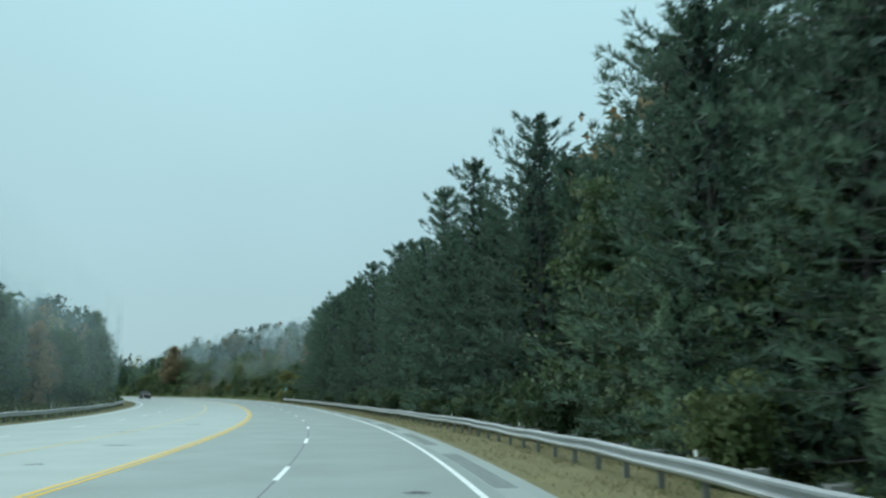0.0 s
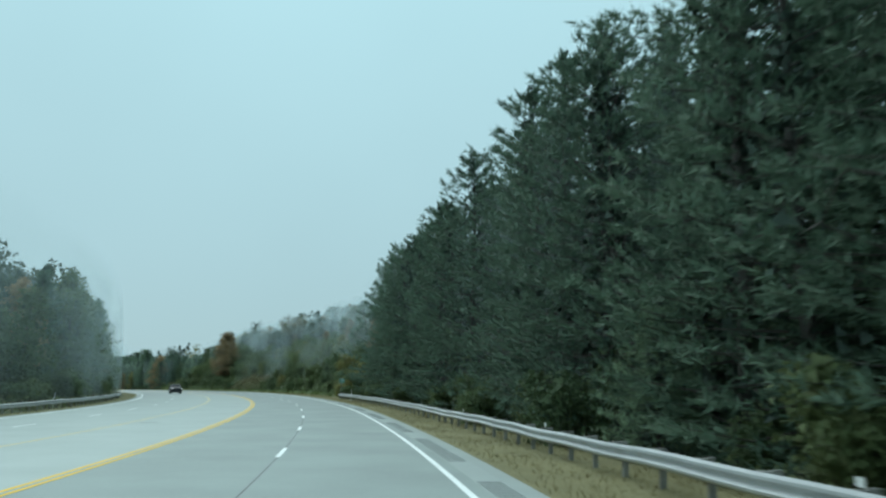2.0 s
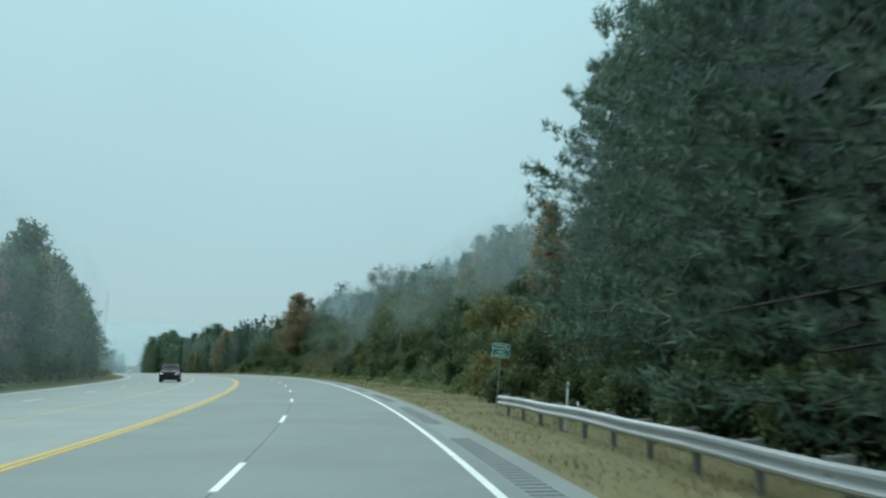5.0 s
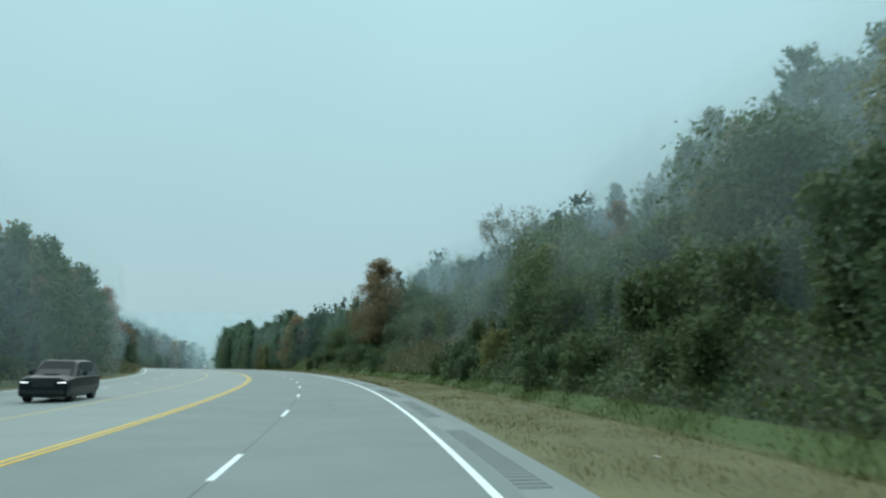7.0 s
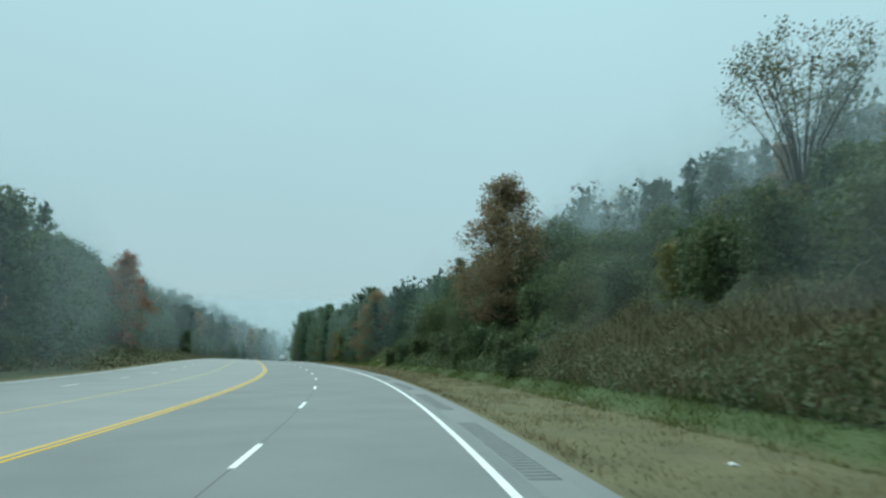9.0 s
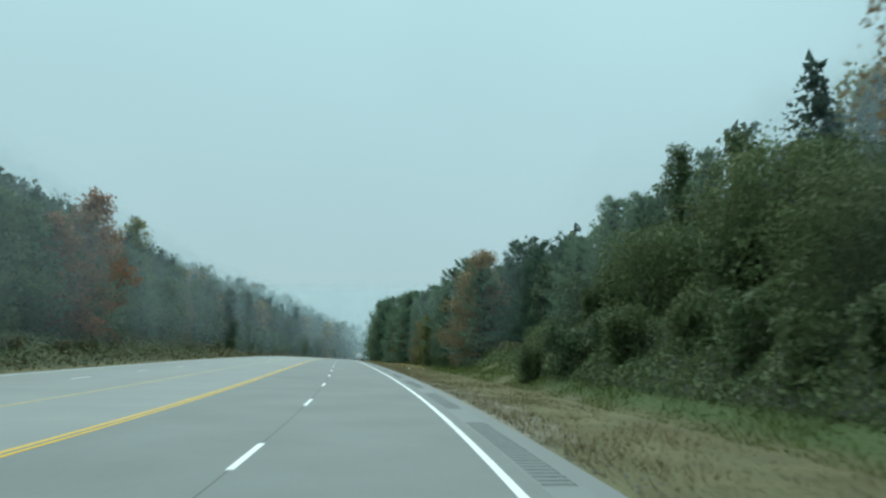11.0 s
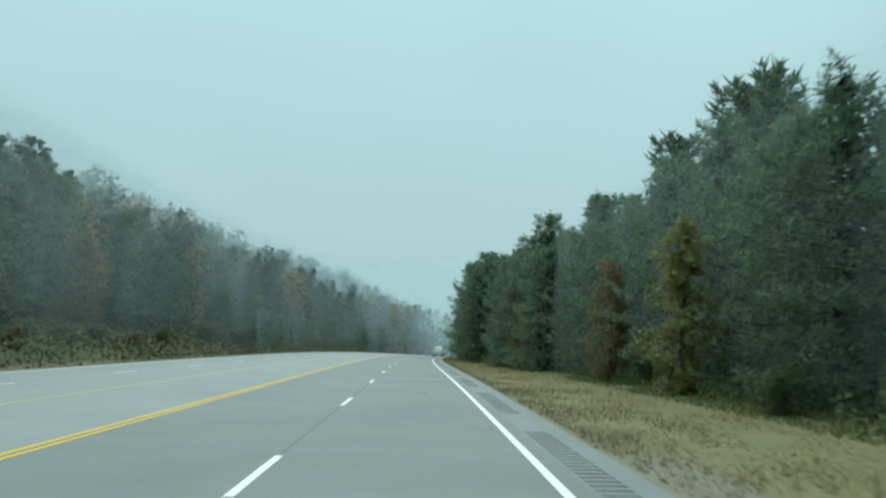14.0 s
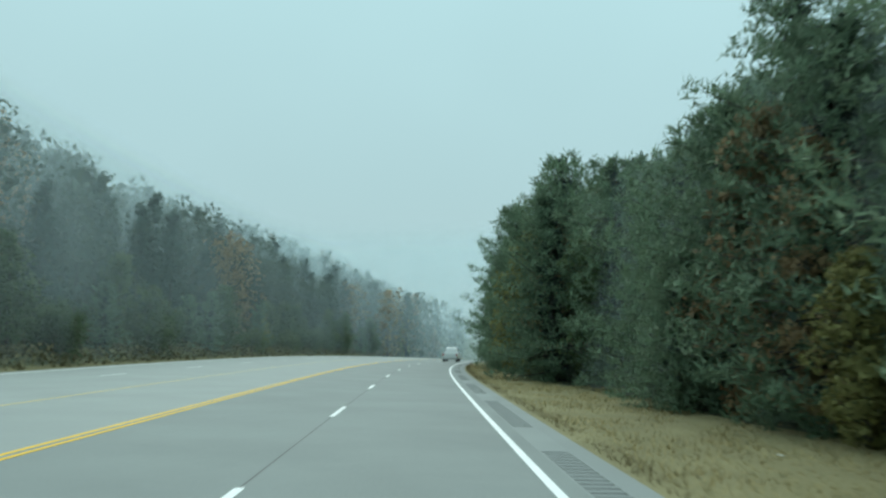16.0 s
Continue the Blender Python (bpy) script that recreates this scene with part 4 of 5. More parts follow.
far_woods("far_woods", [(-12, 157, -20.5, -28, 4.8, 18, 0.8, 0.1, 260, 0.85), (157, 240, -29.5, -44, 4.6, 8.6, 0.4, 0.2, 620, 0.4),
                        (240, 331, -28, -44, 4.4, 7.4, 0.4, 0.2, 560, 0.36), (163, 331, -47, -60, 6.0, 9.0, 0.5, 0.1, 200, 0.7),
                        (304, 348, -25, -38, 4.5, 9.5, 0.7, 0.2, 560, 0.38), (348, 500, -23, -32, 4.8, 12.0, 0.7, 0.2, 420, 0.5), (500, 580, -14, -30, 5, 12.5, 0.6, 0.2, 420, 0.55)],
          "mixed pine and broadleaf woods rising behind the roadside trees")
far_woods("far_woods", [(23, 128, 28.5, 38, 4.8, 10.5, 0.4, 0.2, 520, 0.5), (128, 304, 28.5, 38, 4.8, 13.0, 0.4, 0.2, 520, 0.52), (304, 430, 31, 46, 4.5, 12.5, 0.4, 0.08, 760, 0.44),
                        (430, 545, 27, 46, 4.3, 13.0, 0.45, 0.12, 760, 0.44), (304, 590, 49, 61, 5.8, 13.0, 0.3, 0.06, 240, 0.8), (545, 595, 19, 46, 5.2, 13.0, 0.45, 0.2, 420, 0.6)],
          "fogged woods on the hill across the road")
for _ob in STOCKED:
    for _c in list(_ob.children_recursive):
        bpy.data.objects.remove(_c)
    bpy.data.objects.remove(_ob)


# ---- guard rails ----
def guard_rail(name, s0, s1, o, face, label):
    """A W-beam rail on steel posts with blocks; face is +1 where it faces the left."""
    root = new(name)
    tagged(root, label, "guard rail")
    prof = [(0.0, 0.37), (0.075, 0.41), (0.08, 0.45), (0.01, 0.505), (0.01, 0.545), (0.08, 0.60), (0.075, 0.64), (0.0, 0.68)]
    n = len(prof)
    s = s0
    while s < s1 - 0.5:
        e = min(s + 3.81, s1)
        ss = np.linspace(s - 0.02, e + 0.06, 4)
        rows = []
        for t in ss:
            sag = 0.022 * math.sin(0.33 * t) + 0.014 * math.sin(1.1 * t)
            rows += [place(t, o + face * d + 0.6 * sag, z + sag) for d, z in prof] + [place(t, o + face * (d - 0.006) + 0.6 * sag, z - 0.004 + sag) for d, z in prof[::-1]]
        m = 2 * n
        f = [(i * m + j, i * m + (j + 1) % m, (i + 1) * m + (j + 1) % m, (i + 1) * m + j) for i in range(3) for j in range(m)]
        f += [tuple(range(m)), tuple(range(3 * m, 4 * m))]
        part("rail_beam", mesh("rail_beam", np.array(rows), f, STEEL), root)
        s = e
    k, s = 0, s0 + 0.6
    def bar(name, c0, c1, h0, h1, mat, back, deep, wide):
        v = []
        for z in (h0, h1):
            for ds, do in ((-wide, 0), (wide, 0), (wide, -deep), (-wide, -deep)):
                v.append(place(c0 + ds, c1 - face * back + face * do, z))
        return part(name, mesh(name, np.array(v), [(0, 1, 2, 3), (4, 5, 6, 7), (0, 1, 5, 4), (1, 2, 6, 5), (2, 3, 7, 6), (3, 0, 4, 7)], mat), root)
    while s < s1:
        bar("post", s, o, -0.35, 0.72, RAIL_POST, 0.2, 0.11, 0.038)
        bar("block", s, o, 0.38, 0.70, RAIL_POST, 0.008, 0.19, 0.07)
        if k % 7 == 3:
            bar("reflector", s, o, 0.725, 0.83, SIGN_WHITE, 0.1, 0.012, 0.06)
        s += 1.905
        k += 1
    return root


guard_rail("guard_rail", -14, 146.9, -7.0, 1, "galvanised steel W-beam guard rail along the shoulder")
guard_rail("guard_rail", 5.8, 167.0, 19.0, -1, "galvanised steel guard rail across the road")


# ---- the green place sign ----
def lettering(text, size, mat, name="lettering"):
    cu = bpy.data.curves.new(name, "FONT")
    cu.body, cu.size, cu.align_x, cu.align_y, cu.extrude = text, size, "CENTER", "CENTER", 0.001
    cu.offset, cu.space_character = 0.003, 1.12
    tmp = bpy.data.objects.new(name, cu)
    scene.collection.objects.link(tmp)
    bpy.context.view_layer.update()
    me = bpy.data.meshes.new_from_object(tmp)
    bpy.data.objects.remove(tmp)
    me.materials.clear()
    me.materials.append(mat)
    return me


def rounded_plate(w, h, r, thick):
    """A plate in the x-z plane with rounded corners, facing -y."""
    bm = bmesh.new()
    pts = []
    for cx, cz, a0 in ((w / 2 - r, h / 2 - r, 0), (-w / 2 + r, h / 2 - r, 90), (-w / 2 + r, -h / 2 + r, 180), (w / 2 - r, -h / 2 + r, 270)):
        for k in range(6):
            a = radians(a0 + 18 * k)
            pts.append((cx + r * math.cos(a), cz + r * math.sin(a)))
    a = [bm.verts.new((x, 0, z)) for x, z in pts]
    b = [bm.verts.new((x, thick, z)) for x, z in pts]
    bm.faces.new(a)
    bm.faces.new(b[::-1])
    for i in range(len(a)):
        j = (i + 1) % len(a)
        bm.faces.new((a[i], a[j], b[j], b[i]))
    return bm


def place_sign():
    root = new("place_name_sign")
    tagged(root, "green place name sign on a steel post in the verge", "road sign")
    pts = [(0.0, 0.0, -0.4), (0.0, 0.0, 2.5)]
    part("post", mesh("post", *tube(pts, [0.028, 0.028], 6), RAIL_POST), root)
    plate = part("plate", rounded_plate(0.68, 0.55, 0.06, 0.006), root, "green sheet with white rim", SIGN_GREEN)
    plate.location = (0, -0.05, 2.215)
    ring = rounded_plate(0.66, 0.53, 0.055, 0.002)
    inner = rounded_plate(0.622, 0.492, 0.045, 0.002)
    r = part("rim", ring, plate, "white rim", SIGN_WHITE)
    r.location = (0, -0.003, 0)
    c = part("panel", inner, plate, "green field", SIGN_GREEN)
    c.location = (0, -0.006, 0)
    for i, text in enumerate(("FLINTSTONE", "CHATTANOOGA", "VALLEY", "COMMUNITY")):
        t = part("lettering", lettering(text, 0.089, SIGN_WHITE), plate, "white capital letters")
        t.matrix_basis = pose(0, -0.0095, 0.178 - 0.119 * i, 90, 0, 0)
        t.scale = (0.83, 1, 1)
    root.matrix_world = at(150.2, -7.68, 0, -14) @ pose(0, 0, 0, 0, 4.8, 0)


place_sign()


# ---- vehicles ----
DARK_PAINT = material("dark_blue_grey_car_paint", (0.007, 0.013, 0.016), 0.35, 0.1, 1.0, 30.0, 0.0, spec=0.25)
WHITE_PAINT = material("white_car_paint", (0.75, 0.77, 0.77), 0.3, 0.05, 1.0, 30.0, 0.0)
GLASS = material("tinted_car_glass", (0.010, 0.016, 0.018), 0.2, 0.1, 1.0, 30.0, 0.0, spec=0.08)
RUBBER = material("tyre_rubber", (0.02, 0.02, 0.02), 0.85, 0.2, 5.0, 60.0, 0.2)
ALLOY = material("wheel_alloy", (0.45, 0.46, 0.47), 0.35, 0.1, 5.0, 60.0, 0.0, metal=0.8)
TRIM = material("black_plastic_trim", (0.02, 0.021, 0.022), 0.6, 0.15, 5.0, 60.0, 0.1)
RED_LENS = material("red_lamp_lens", (0.35, 0.01, 0.01), 0.25, 0.1, 5.0, 60.0, 0.0)
LAMP_LIT = bpy.data.materials.new("lit_headlamp")
LAMP_LIT.use_nodes = True
LAMP_LIT.node_tree.nodes["Principled BSDF"].inputs["Emission Color"].default_value = (0.9, 0.97, 1.0, 1)
LAMP_LIT.node_tree.nodes["Principled BSDF"].inputs["Emission Strength"].default_value = 1.6


def loft(stations):
    """A hull through cross sections: (y, floor, shoulder, roof, half width low, half width at the shoulder, half width of the roof)."""
    v, f = [], []
    for y, z0, z1, z2, w0, w1, w2 in stations:
        zm = (z0 + z1) / 2
        half = [(w0 * 0.85, z0), (w0, z0 + 0.08), (w1 * 1.02, zm), (w1, z1 - 0.04), (w1 * 0.96, z1), (w2, z2 - 0.05), (w2 * 0.82, z2)]
        v += [(x, y, z) for x, z in half] + [(-x, y, z) for x, z in half[::-1]]
    n = 14
    for i in range(len(stations) - 1):
        f += [(i * n + j, i * n + (j + 1) % n, (i + 1) * n + (j + 1) % n, (i + 1) * n + j) for j in range(n)]
    f += [tuple(range(n)), tuple(range((len(stations) - 1) * n, len(stations) * n))]
    return np.array(v), f


def plate(corners, thick=0.012):
    """A panel through four corners, given thickness along its normal."""
    c = np.array(corners, float)
    nrm = np.cross(c[1] - c[0], c[3] - c[0])
    nrm = nrm / np.linalg.norm(nrm) * thick
    return np.concatenate([c, c + nrm]), [(0, 1, 2, 3), (7, 6, 5, 4), (0, 1, 5, 4), (1, 2, 6, 5), (2, 3, 7, 6), (3, 0, 4, 7)]


def box(x0, x1, y0, y1, z0, z1, bevel=0.02):
    bm = bmesh.new()
    bmesh.ops.create_cube(bm, size=1.0)
    bmesh.ops.transform(bm, matrix=Matrix.Translation(((x0 + x1) / 2, (y0 + y1) / 2, (z0 + z1) / 2)) @ Matrix.Diagonal((abs(x1 - x0), abs(y1 - y0), abs(z1 - z0), 1)), verts=bm.verts)
    bmesh.ops.bevel(bm, geom=bm.edges[:], offset=min(bevel, 0.4 * min(abs(x1 - x0), abs(y1 - y0), abs(z1 - z0))), segments=2, affect="EDGES")
    return bm


def wheel(root, x, y, r, w):
    ring = []
    prof = [(r * 0.62, -w / 2), (r * 0.95, -w / 2), (r, -w * 0.3), (r, w * 0.3), (r * 0.95, w / 2), (r * 0.62, w / 2)]
    n, m = 24, len(prof)
    for k in range(n):
        a = 2 * math.pi * k / n
        ring += [(dx, math.cos(a) * rr, math.sin(a) * rr) for rr, dx in prof]
    f = [(i * m + j, ((i + 1) % n) * m + j, ((i + 1) % n) * m + (j + 1) % m, i * m + (j + 1) % m) for i in range(n) for j in range(m)]
    hub = new("wheel", mesh("wheel", *tube([(-w * 0.3, 0, 0), (w * 0.3, 0, 0)], [r * 0.2, r * 0.2], 10), ALLOY))
    hub.parent, hub.location = root, (x, y, r)
    part("tyre", mesh("tyre", ring, f, RUBBER), hub)
    pieces = []
    for k in range(5):
        a = 2 * math.pi * k / 5
        pieces.append(tube([(w * 0.28 * (1 if x > 0 else -1), 0, 0), (w * 0.3 * (1 if x > 0 else -1), math.cos(a) * r * 0.63, math.sin(a) * r * 0.63)], [r * 0.12, r * 0.09], 5))
    part("rim", mesh("rim", *join(pieces), ALLOY), hub)


def vehicle(name, label, paint, length, width, stations, panes, lit, pickup=False):
    """Front towards +y."""
    root = new(name)
    tagged(root, label, "car")
    part("body", mesh("body", *loft(stations), paint), root)
    for nm, c in panes:
        part(nm, mesh(nm, *plate(c), GLASS), root)
    h, f, b = width / 2, length / 2, -length / 2
    for x in (-1, 1):
        for y in (f - 0.95, b + 0.98):
            wheel(root, x * (h - 0.13), y, 0.37, 0.25)
        if lit:
            part("headlamp", box(x * (h - 0.44), x * (h - 0.1), f - 0.12, f + 0.012, 0.80, 0.855, 0.015), root, "lit white headlamp", LAMP_LIT)
        else:
            part("headlamp", box(x * (h - 0.52), x * (h - 0.12), f - 0.16, f - 0.02, 0.78, 0.90), root, "", ALLOY)
        part("tail_lamp", box(x * (h - 0.22), x * (h - 0.03), b - 0.02, b + 0.14, 0.82, 1.18 if pickup else 1.05), root, "red tail lamp", RED_LENS)
        part("mirror", box(x * (h + 0.02), x * (h + 0.22), 0.55, 0.68, 1.08, 1.26, 0.04), root, "", paint)
    part("grille", box(-h + 0.55, h - 0.55, f - 0.08, f + 0.015, 0.62, 0.86), root, "black grille", TRIM)
    part("bumper", box(-h + 0.06, h - 0.06, f - 0.22, f + 0.06, 0.32, 0.58, 0.06), root, "", TRIM if lit else ALLOY)
    part("rear_bumper", box(-h + 0.06, h - 0.06, b - 0.06, b + 0.22, 0.40, 0.62, 0.06), root, "", TRIM if lit else ALLOY)
    part("bonnet_scoop", box(-0.28, 0.28, f - 1.35, f - 0.85, 1.10, 1.17, 0.03), root, "", TRIM) if lit else None
    if pickup:
        part("tailgate", box(-h + 0.24, h - 0.24, b - 0.025, b + 0.02, 0.66, 1.2), root, "", paint)
    return root


SUV = vehicle("suv", "dark sport utility car with lit headlamps coming along the road", DARK_PAINT, 4.9, 1.95,
              [(-2.42, 0.45, 0.95, 1.25, 0.76, 0.86, 0.68), (-2.3, 0.3, 1.05, 1.62, 0.92, 0.95, 0.74), (-1.2, 0.2, 1.08, 1.72, 0.96, 0.98, 0.78), (0.2, 0.2, 1.07, 1.73, 0.96, 0.98, 0.78),
               (0.55, 0.2, 1.06, 1.65, 0.96, 0.98, 0.76), (1.35, 0.2, 1.05, 1.13, 0.96, 0.97, 0.78), (2.05, 0.22, 1.0, 1.08, 0.96, 0.96, 0.78), (2.4, 0.22, 0.92, 1.02, 0.92, 0.92, 0.74), (2.46, 0.26, 0.8, 0.86, 0.86, 0.88, 0.7)],
              [("windscreen", [(-0.78, 1.32, 1.13), (0.78, 1.32, 1.13), (0.62, 0.52, 1.70), (-0.62, 0.52, 1.70)]),
               ("side_window", [(0.945, 0.9, 1.12), (0.945, -2.0, 1.12), (0.73, -1.9, 1.66), (0.72, 0.35, 1.66)]),
               ("side_window", [(-0.945, -2.0, 1.12), (-0.945, 0.9, 1.12), (-0.72, 0.35, 1.66), (-0.73, -1.9, 1.66)]),
               ("rear_window", [(0.66, -2.40, 1.12), (-0.66, -2.40, 1.12), (-0.58, -2.33, 1.58), (0.58, -2.33, 1.58)])], True)
SUV.matrix_world = at(206.1, 10.2, 0.0, 180)
PICKUP = vehicle("pickup_truck", "white pickup truck far ahead in the fog", WHITE_PAINT, 5.7, 1.98,
                 [(-2.85, 0.5, 1.18, 1.22, 0.9, 0.95, 0.9), (-1.0, 0.4, 1.2, 1.24, 0.94, 0.98, 0.92), (-0.95, 0.35, 1.2, 1.8, 0.95, 0.98, 0.66), (-0.6, 0.35, 1.2, 1.9, 0.95, 0.98, 0.7), (0.35, 0.35, 1.2, 1.9, 0.95, 0.98, 0.7),
                  (1.15, 0.35, 1.18, 1.26, 0.95, 0.98, 0.78), (2.5, 0.38, 1.08, 1.18, 0.94, 0.95, 0.76), (2.82, 0.42, 0.95, 1.02, 0.88, 0.9, 0.7)],
                 [("windscreen", [(-0.8, 1.12, 1.27), (0.8, 1.12, 1.27), (0.64, 0.37, 1.84), (-0.64, 0.37, 1.84)]),
                  ("side_window", [(0.955, 0.8, 1.26), (0.955, -0.85, 1.26), (0.74, -0.75, 1.8), (0.74, 0.25, 1.8)]),
                  ("side_window", [(-0.955, -0.85, 1.26), (-0.955, 0.8, 1.26), (-0.74, 0.25, 1.8), (-0.74, -0.75, 1.8)]),
                  ("rear_window", [(0.62, -0.98, 1.32), (-0.62, -0.98, 1.32), (-0.6, -0.93, 1.74), (0.6, -0.93, 1.74)])], False, True)
PICKUP.matrix_world = at(499, -1.8, 0.0, 0)


# ---- undergrowth and grass, too fine to count ----
def scatter(name, stretches, mats, label, tall, size, blades=False):
    """Leaves or blades over stretches of ground: (s0, s1, o0, o1, number, material index)."""
    rng = np.random.default_rng(31)
    groups = []
    for s0, s1, o0, o1, num, mat in stretches:
        s, o = rng.uniform(s0, s1, num), rng.uniform(min(o0, o1), max(o0, o1), num)
        lump = 0.5 + 0.5 * np.sin(s * 0.9 + 2 * np.sin(o * 0.7)) * np.cos(o * 1.1 + 1.5 * np.sin(s * 0.35))
        up = np.broadcast_to(np.array([0, 0, 1.0]), (num, 3))
        if blades:
            base = place(s, o, -0.02)
            h = tall * (0.35 + 0.9 * lump) * rng.uniform(0.5, 1.3, num)
            tip = base + np.column_stack([rng.normal(0, 0.45, (num, 2)) * h[:, None], h])
            side = unit(rng.normal(0, 1, (num, 3)) * (1, 1, 0)) * size
            groups.append((np.stack([base - side, base + side, tip], 1), up + rng.normal(0, 0.3, (num, 3)), mat))
        else:
            c = place(s, o, 0) + np.column_stack([np.zeros((num, 2)), tall * (0.15 + 0.85 * lump) * rng.uniform(0, 1, num)])
            groups.append(leaves(c, up, rng, size, mat=mat, ragged=0.4))
    return tagged(part(name, leafy(name, groups, *mats)), label, "plants", kind="stuff")


BRUSH_MATS = [BRUSH, WEED, GOLD, OAK]
scatter("undergrowth", [(-7, 150.9, -9.4, -19, 18000, 0), (148.6, 168.4, -9.5, -12, 7000, 0), (164.9, 232.2, -10.3, -16, 24000, 0), (334.4, 499.3, -11.6, -17, 22000, 0)],
        BRUSH_MATS, "tangled brush under the roadside pines", 0.95, 0.145)
scatter("undergrowth", [(229.9, 258.9, -10.4, -15.5, 3500, 1), (229.9, 257.8, -10.2, -12.5, 3000, 3), (256.6, 304.2, -10.3, -16, 20000, 0), (301.9, 315.8, -10.6, -18, 12000, 0),
                        (315.8, 329.8, -11.4, -18, 11000, 0), (329.8, 348.3, -12.5, -18, 11000, 0), (257.8, 304.2, -10.3, -14, 8000, 3), (162.6, 238, -10.2, -13, 12000, 3),
                        (162.6, 336.7, -15, -24, 20000, 0), (162.6, 336.7, -15, -24, 9000, 3), (162.6, 336.7, -15, -24, 3000, 2)],
        BRUSH_MATS, "tangled brush, vines and weeds on the bank", 0.95, 0.145)
scatter("dead_weeds", [(228.7, 260.1, -10.4, -15.6, 42000, 0)], [WEED], "brown dead weeds on the open bank", 0.8, 0.012, True)
scatter("far_undergrowth", [(290.3, 545.7, 17.8, 24, 16000, 1), (290.3, 545.7, 23, 30, 10000, 0), (290.3, 400.6, 20, 26, 6000, 2), (400.6, 493.5, 18.5, 23.5, 9000, 1), (17.4, 165, 19, 28, 9000, 0), (165, 296.1, 21.5, 28, 7000, 0), (17.4, 165, 19, 23, 3000, 1), (165, 296.1, 20, 23, 2500, 1)],
        [BRUSH, WEED, OAK], "brush and weeds on the bank across the road", 1.3, 0.22)
scatter("verge_grass", [(0, 162.6, RIGHT - 0.12, -9.4, 40000, 0), (162.6, 348.3, RIGHT - 0.12, -9.3, 60000, 0), (348.3, 487.7, RIGHT - 0.12, -12.5, 30000, 0), (343.7, 487.7, RIGHT - 0.3, -12.3, 50000, 1),
                        (23.2, 534.1, LEFT + 0.1, LEFT + 2.5, 20000, 0)], [BLADE, STRAW], "dry tan roadside grass", 0.11, 0.012, True)
scatter("green_grass", [(164.9, 348.3, -9.1, -10.6, 34000, 0), (304.2, 348.3, -10.2, -12.8, 20000, 0), (330.9, 389, -10.5, -13, 12000, 0)], [GREEN_BLADE], "green grass at the foot of the bank", 0.2, 0.016, True)
scatter("dead_grass_clumps", [(262.4, 373.9, RIGHT - 0.1, RIGHT - 1.3, 9000, 0), (216, 262.4, RIGHT - 0.1, RIGHT - 0.5, 1500, 0), (373.9, 487.7, RIGHT - 0.1, RIGHT - 0.5, 2500, 0), (262.4, 373.9, RIGHT - 1.3, RIGHT - 3.5, 6000, 0)],
        [SOIL], "dead brown grass clumps at the broken pavement edge", 0.17, 0.013, True)


def gravel():
    """Loose stones and clods along the broken edge of the pavement."""
    rng = np.random.default_rng(9)
    pieces = []
    for _ in range(1500):
        s, o = rng.uniform(274, 383), RIGHT - 0.05 - abs(rng.normal(0, 0.35))
        r = rng.uniform(0.015, 0.05)
        c = place(s, o, r * 0.2)
        k = np.array([(1, 0, 0), (0, 1, 0), (-1, 0, 0), (0, -1, 0), (0, 0, 0.7), (0, 0, -0.5)]) * r * rng.uniform(0.6, 1.4, (6, 1))
        pieces.append((c + k, [(0, 1, 4), (1, 2, 4), (2, 3, 4), (3, 0, 4), (1, 0, 5), (2, 1, 5), (3, 2, 5), (0, 3, 5)]))
    tagged(part("gravel", mesh("gravel", *join(pieces), STONE)), "loose gravel and clods at the broken pavement edge", "gravel", kind="stuff")


STONE = material("gravel_stone", (0.19, 0.175, 0.14), 0.9, 0.4, 3.0, 40.0, 0.3, island=0.8)
gravel()


# ---- small things by the road ----
def delineator(s, o):
    root = new("delineator_post")
    tagged(root, "slim white roadside marker post", "marker post")
    part("post", mesh("post", *tube([(0, 0, -0.3), (0, 0, 1.25)], [0.035, 0.03], 6), SIGN_WHITE), root)
    part("band", mesh("band", *tube([(0, 0, 1.08), (0, 0, 1.18)], [0.037, 0.036], 6), STEEL), root, "reflective band")
    root.matrix_world = at(s, o) @ pose(0, 0, 0, 2, 3, 0)


delineator(76.6, 19.5)
delineator(120.8, 19.5)
delineator(141.1, -7.45)


def litter(s, o, seed, size):
    rng = np.random.default_rng(seed)
    bm = bmesh.new()
    bmesh.ops.create_icosphere(bm, subdivisions=1, radius=size)
    for v in bm.verts:
        v.co = Vector((v.co.x * rng.uniform(0.7, 1.5), v.co.y * rng.uniform(0.5, 1.2), max(0, v.co.z) * rng.uniform(0.2, 0.7)))
    ob = part("paper_scrap", bm, None, "", SIGN_WHITE)
    tagged(ob, "crumpled white paper scrap in the verge grass", "litter")
    ob.matrix_world = at(s, o, 0.03, seed * 40)


for _i, (_s, _o, _r) in enumerate([(342.1, -7.2, 0.15), (345.7, -9.9, 0.12), (343.1, -8.8, 0.14), (343.7, -8.6, 0.07), (349.5, -9.5, 0.06), (229.3, -7.4, 0.09), (257.8, -7.6, 0.07), (182.3, -7.0, 0.06), (407.6, -8.3, 0.06)]):
    litter(_s, _o, _i + 1, _r)


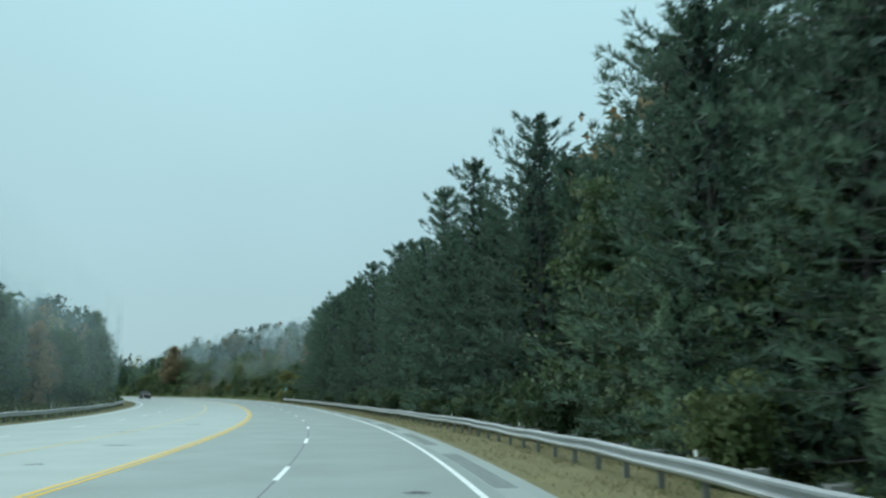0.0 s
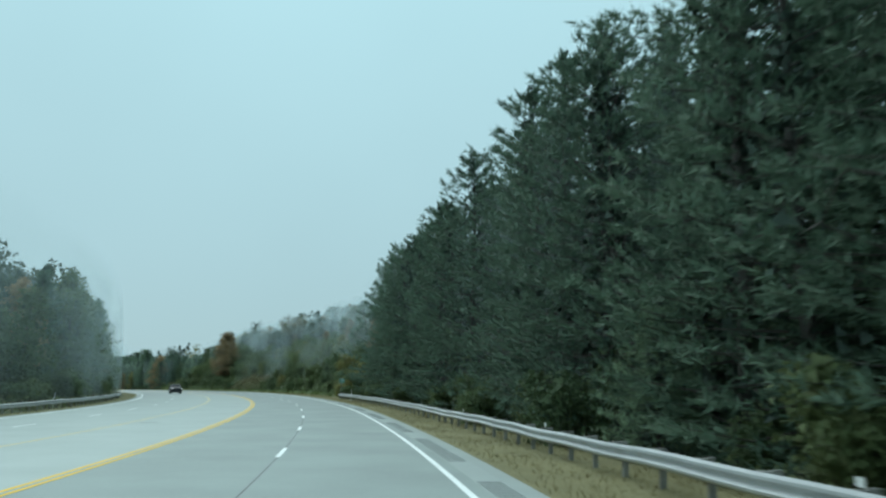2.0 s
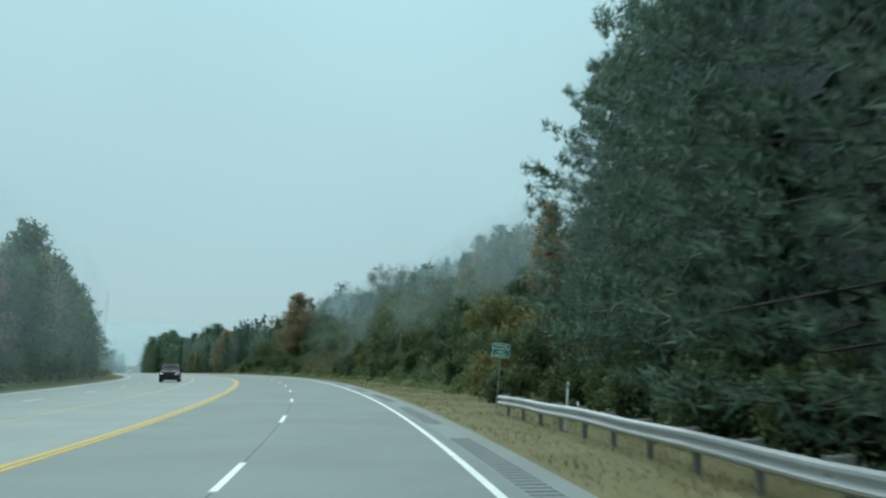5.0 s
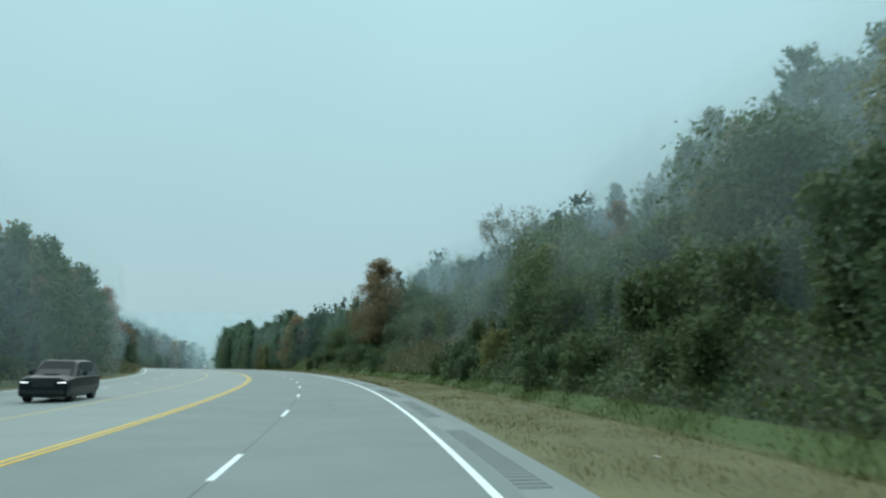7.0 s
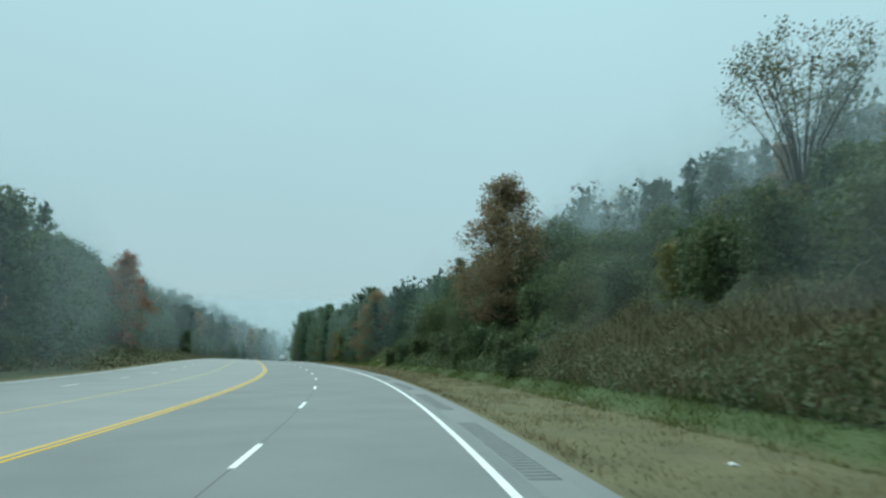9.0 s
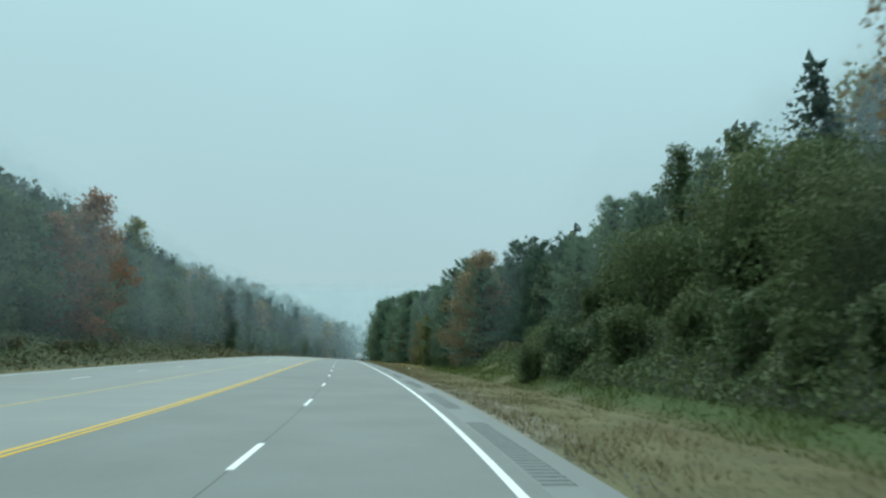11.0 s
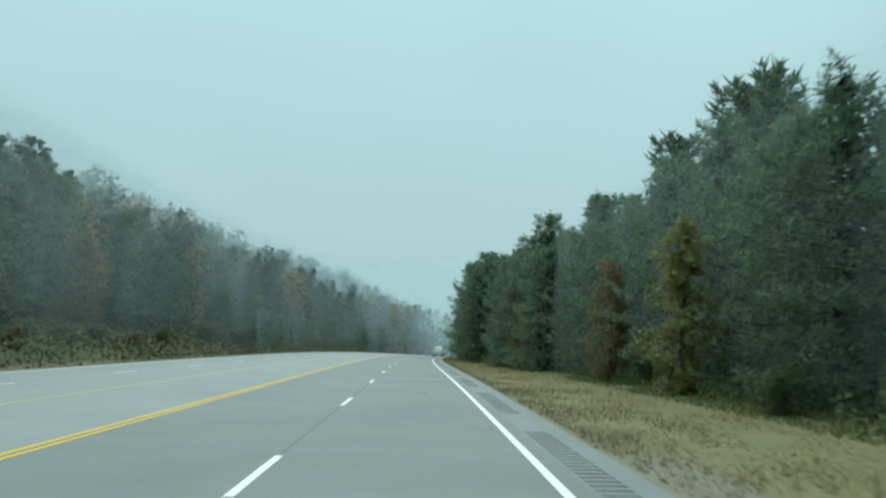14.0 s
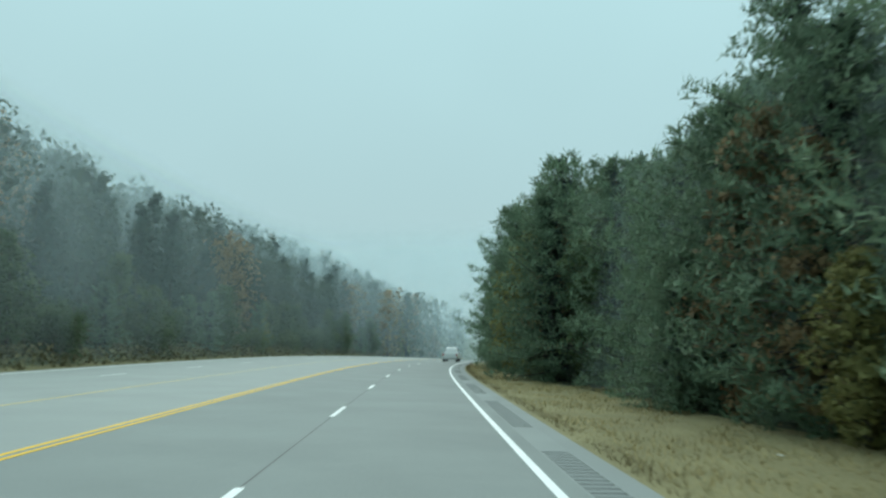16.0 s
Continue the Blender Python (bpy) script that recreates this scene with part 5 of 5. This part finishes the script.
# ---- fog haze put into pale see-through sheets, on the wooded slopes and at the valley's end ----
def fog_material(name, most, fade=0.12):
    m = bpy.data.materials.new(name)
    m.use_nodes = True
    n, l = m.node_tree.nodes, m.node_tree.links
    n.clear()
    uv = n.new("ShaderNodeTexCoord")
    sp = n.new("ShaderNodeSeparateXYZ")
    l.new(uv.outputs["UV"], sp.inputs[0])
    def curve(src, stops):
        r = n.new("ShaderNodeValToRGB")
        r.color_ramp.interpolation = "EASE"
        while len(r.color_ramp.elements) < len(stops):
            r.color_ramp.elements.new(0.5)
        for e, (p, g) in zip(r.color_ramp.elements, stops):
            e.position, e.color = p, (g, g, g, 1)
        l.new(src, r.inputs[0])
        return r.outputs[0]
    def times(a, b):
        x = n.new("ShaderNodeMath")
        x.operation = "MULTIPLY"
        l.new(a, x.inputs[0])
        if isinstance(b, float):
            x.inputs[1].default_value = b
        else:
            l.new(b, x.inputs[1])
        return x.outputs[0]
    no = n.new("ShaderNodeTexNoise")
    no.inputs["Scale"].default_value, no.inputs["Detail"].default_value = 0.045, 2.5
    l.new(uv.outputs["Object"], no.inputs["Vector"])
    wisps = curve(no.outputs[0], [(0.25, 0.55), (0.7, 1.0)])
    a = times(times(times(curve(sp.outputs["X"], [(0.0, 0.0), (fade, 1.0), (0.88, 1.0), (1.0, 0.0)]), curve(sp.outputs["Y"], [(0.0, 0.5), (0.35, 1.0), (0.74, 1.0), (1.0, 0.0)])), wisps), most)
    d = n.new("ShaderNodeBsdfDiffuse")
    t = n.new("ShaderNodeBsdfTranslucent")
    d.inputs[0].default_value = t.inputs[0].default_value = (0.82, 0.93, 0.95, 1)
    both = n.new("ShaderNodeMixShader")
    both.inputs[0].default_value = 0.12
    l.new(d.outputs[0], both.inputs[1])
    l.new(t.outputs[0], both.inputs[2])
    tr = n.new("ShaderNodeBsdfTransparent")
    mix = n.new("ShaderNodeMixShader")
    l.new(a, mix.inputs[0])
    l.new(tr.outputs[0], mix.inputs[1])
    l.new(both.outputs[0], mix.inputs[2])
    out = n.new("ShaderNodeOutputMaterial")
    l.new(mix.outputs[0], out.inputs[0])
    return m


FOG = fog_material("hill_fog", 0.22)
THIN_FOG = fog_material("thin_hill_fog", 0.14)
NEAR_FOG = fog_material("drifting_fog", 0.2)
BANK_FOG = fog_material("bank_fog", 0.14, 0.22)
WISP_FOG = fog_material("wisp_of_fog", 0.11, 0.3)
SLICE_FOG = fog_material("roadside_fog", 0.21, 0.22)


def fog_bank(line, height, label, low=-1.0, lean=0.06, across=False, fog=FOG, hug=False):
    """A pale see-through sheet standing in for fog haze, over a line of ground points (s, o)."""
    line = np.array(line, float)
    t = np.linspace(0, 1, 28)
    k = np.linspace(0, 1, len(line))
    s, o = np.interp(t, k, line[:, 0]), np.interp(t, k, line[:, 1])
    rows = 9
    v, uvs = [], []
    for j in range(rows):
        z = low + (height - low) * j / (rows - 1)
        bulge = 0.35 * np.sin(t * 9 + j * 0.4) + lean * z
        sign = np.where(o > 0, 1, -1)
        if across:
            p = place(s + bulge, o, 0)
            p[:, 2] += z if hug else z - land(s + bulge, o)
        else:
            p = place(s, o + sign * bulge, 0)
            p[:, 2] += z - land(s, o + sign * bulge) + land(s, o)
        v.append(p)
        uvs.append(np.column_stack([t, np.full(len(t), j / (rows - 1))]))
    n = len(t)
    f = [(j * n + i, j * n + i + 1, (j + 1) * n + i + 1, (j + 1) * n + i) for j in range(rows - 1) for i in range(n - 1)]
    me = mesh("fog_bank", np.concatenate(v), f, fog)
    uvs = np.concatenate(uvs)
    lay = me.uv_layers.new(name="UVMap")
    idx = np.zeros(len(me.loops), int)
    me.loops.foreach_get("vertex_index", idx)
    lay.data.foreach_set("uv", uvs[idx].ravel())
    me.polygons.foreach_set("use_smooth", [True] * len(me.polygons))
    tagged(part("fog_bank", me), label, "fog", kind="stuff")


DRIFT = "pale see-through sheet for the fog haze over the woods"
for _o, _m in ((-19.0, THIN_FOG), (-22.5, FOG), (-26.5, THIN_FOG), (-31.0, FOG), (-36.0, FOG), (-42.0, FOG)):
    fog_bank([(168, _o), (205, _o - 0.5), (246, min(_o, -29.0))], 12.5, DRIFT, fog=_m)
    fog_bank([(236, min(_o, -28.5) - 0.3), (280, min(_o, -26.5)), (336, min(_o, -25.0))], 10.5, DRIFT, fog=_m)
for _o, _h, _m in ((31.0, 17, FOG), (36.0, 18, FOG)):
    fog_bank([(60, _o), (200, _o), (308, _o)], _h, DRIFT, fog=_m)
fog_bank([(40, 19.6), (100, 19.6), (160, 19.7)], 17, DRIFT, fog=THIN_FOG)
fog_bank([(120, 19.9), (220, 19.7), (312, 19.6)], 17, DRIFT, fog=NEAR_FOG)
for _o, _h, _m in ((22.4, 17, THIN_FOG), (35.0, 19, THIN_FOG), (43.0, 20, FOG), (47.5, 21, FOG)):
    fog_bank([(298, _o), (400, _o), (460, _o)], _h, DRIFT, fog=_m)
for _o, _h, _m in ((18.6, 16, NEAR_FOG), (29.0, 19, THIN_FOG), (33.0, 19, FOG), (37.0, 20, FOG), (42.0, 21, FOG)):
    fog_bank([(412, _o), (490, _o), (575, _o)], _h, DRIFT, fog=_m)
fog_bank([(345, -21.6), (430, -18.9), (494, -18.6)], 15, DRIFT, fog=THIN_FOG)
# sheets set across the woods, so the added haze grows with distance
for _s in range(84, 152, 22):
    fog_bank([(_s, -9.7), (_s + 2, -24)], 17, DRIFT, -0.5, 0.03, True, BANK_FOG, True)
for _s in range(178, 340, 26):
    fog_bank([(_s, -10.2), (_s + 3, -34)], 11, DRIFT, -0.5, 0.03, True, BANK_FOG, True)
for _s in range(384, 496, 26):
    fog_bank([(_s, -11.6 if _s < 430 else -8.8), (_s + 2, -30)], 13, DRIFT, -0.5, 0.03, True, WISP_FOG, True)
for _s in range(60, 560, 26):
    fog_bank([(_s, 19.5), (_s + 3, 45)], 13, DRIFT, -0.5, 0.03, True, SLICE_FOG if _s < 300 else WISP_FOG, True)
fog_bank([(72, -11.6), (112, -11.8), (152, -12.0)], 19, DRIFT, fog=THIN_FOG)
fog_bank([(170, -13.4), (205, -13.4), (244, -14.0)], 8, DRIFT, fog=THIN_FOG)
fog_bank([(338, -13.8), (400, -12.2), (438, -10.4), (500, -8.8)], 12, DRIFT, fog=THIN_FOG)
END = "pale see-through sheet for the fog haze at the valley's end"
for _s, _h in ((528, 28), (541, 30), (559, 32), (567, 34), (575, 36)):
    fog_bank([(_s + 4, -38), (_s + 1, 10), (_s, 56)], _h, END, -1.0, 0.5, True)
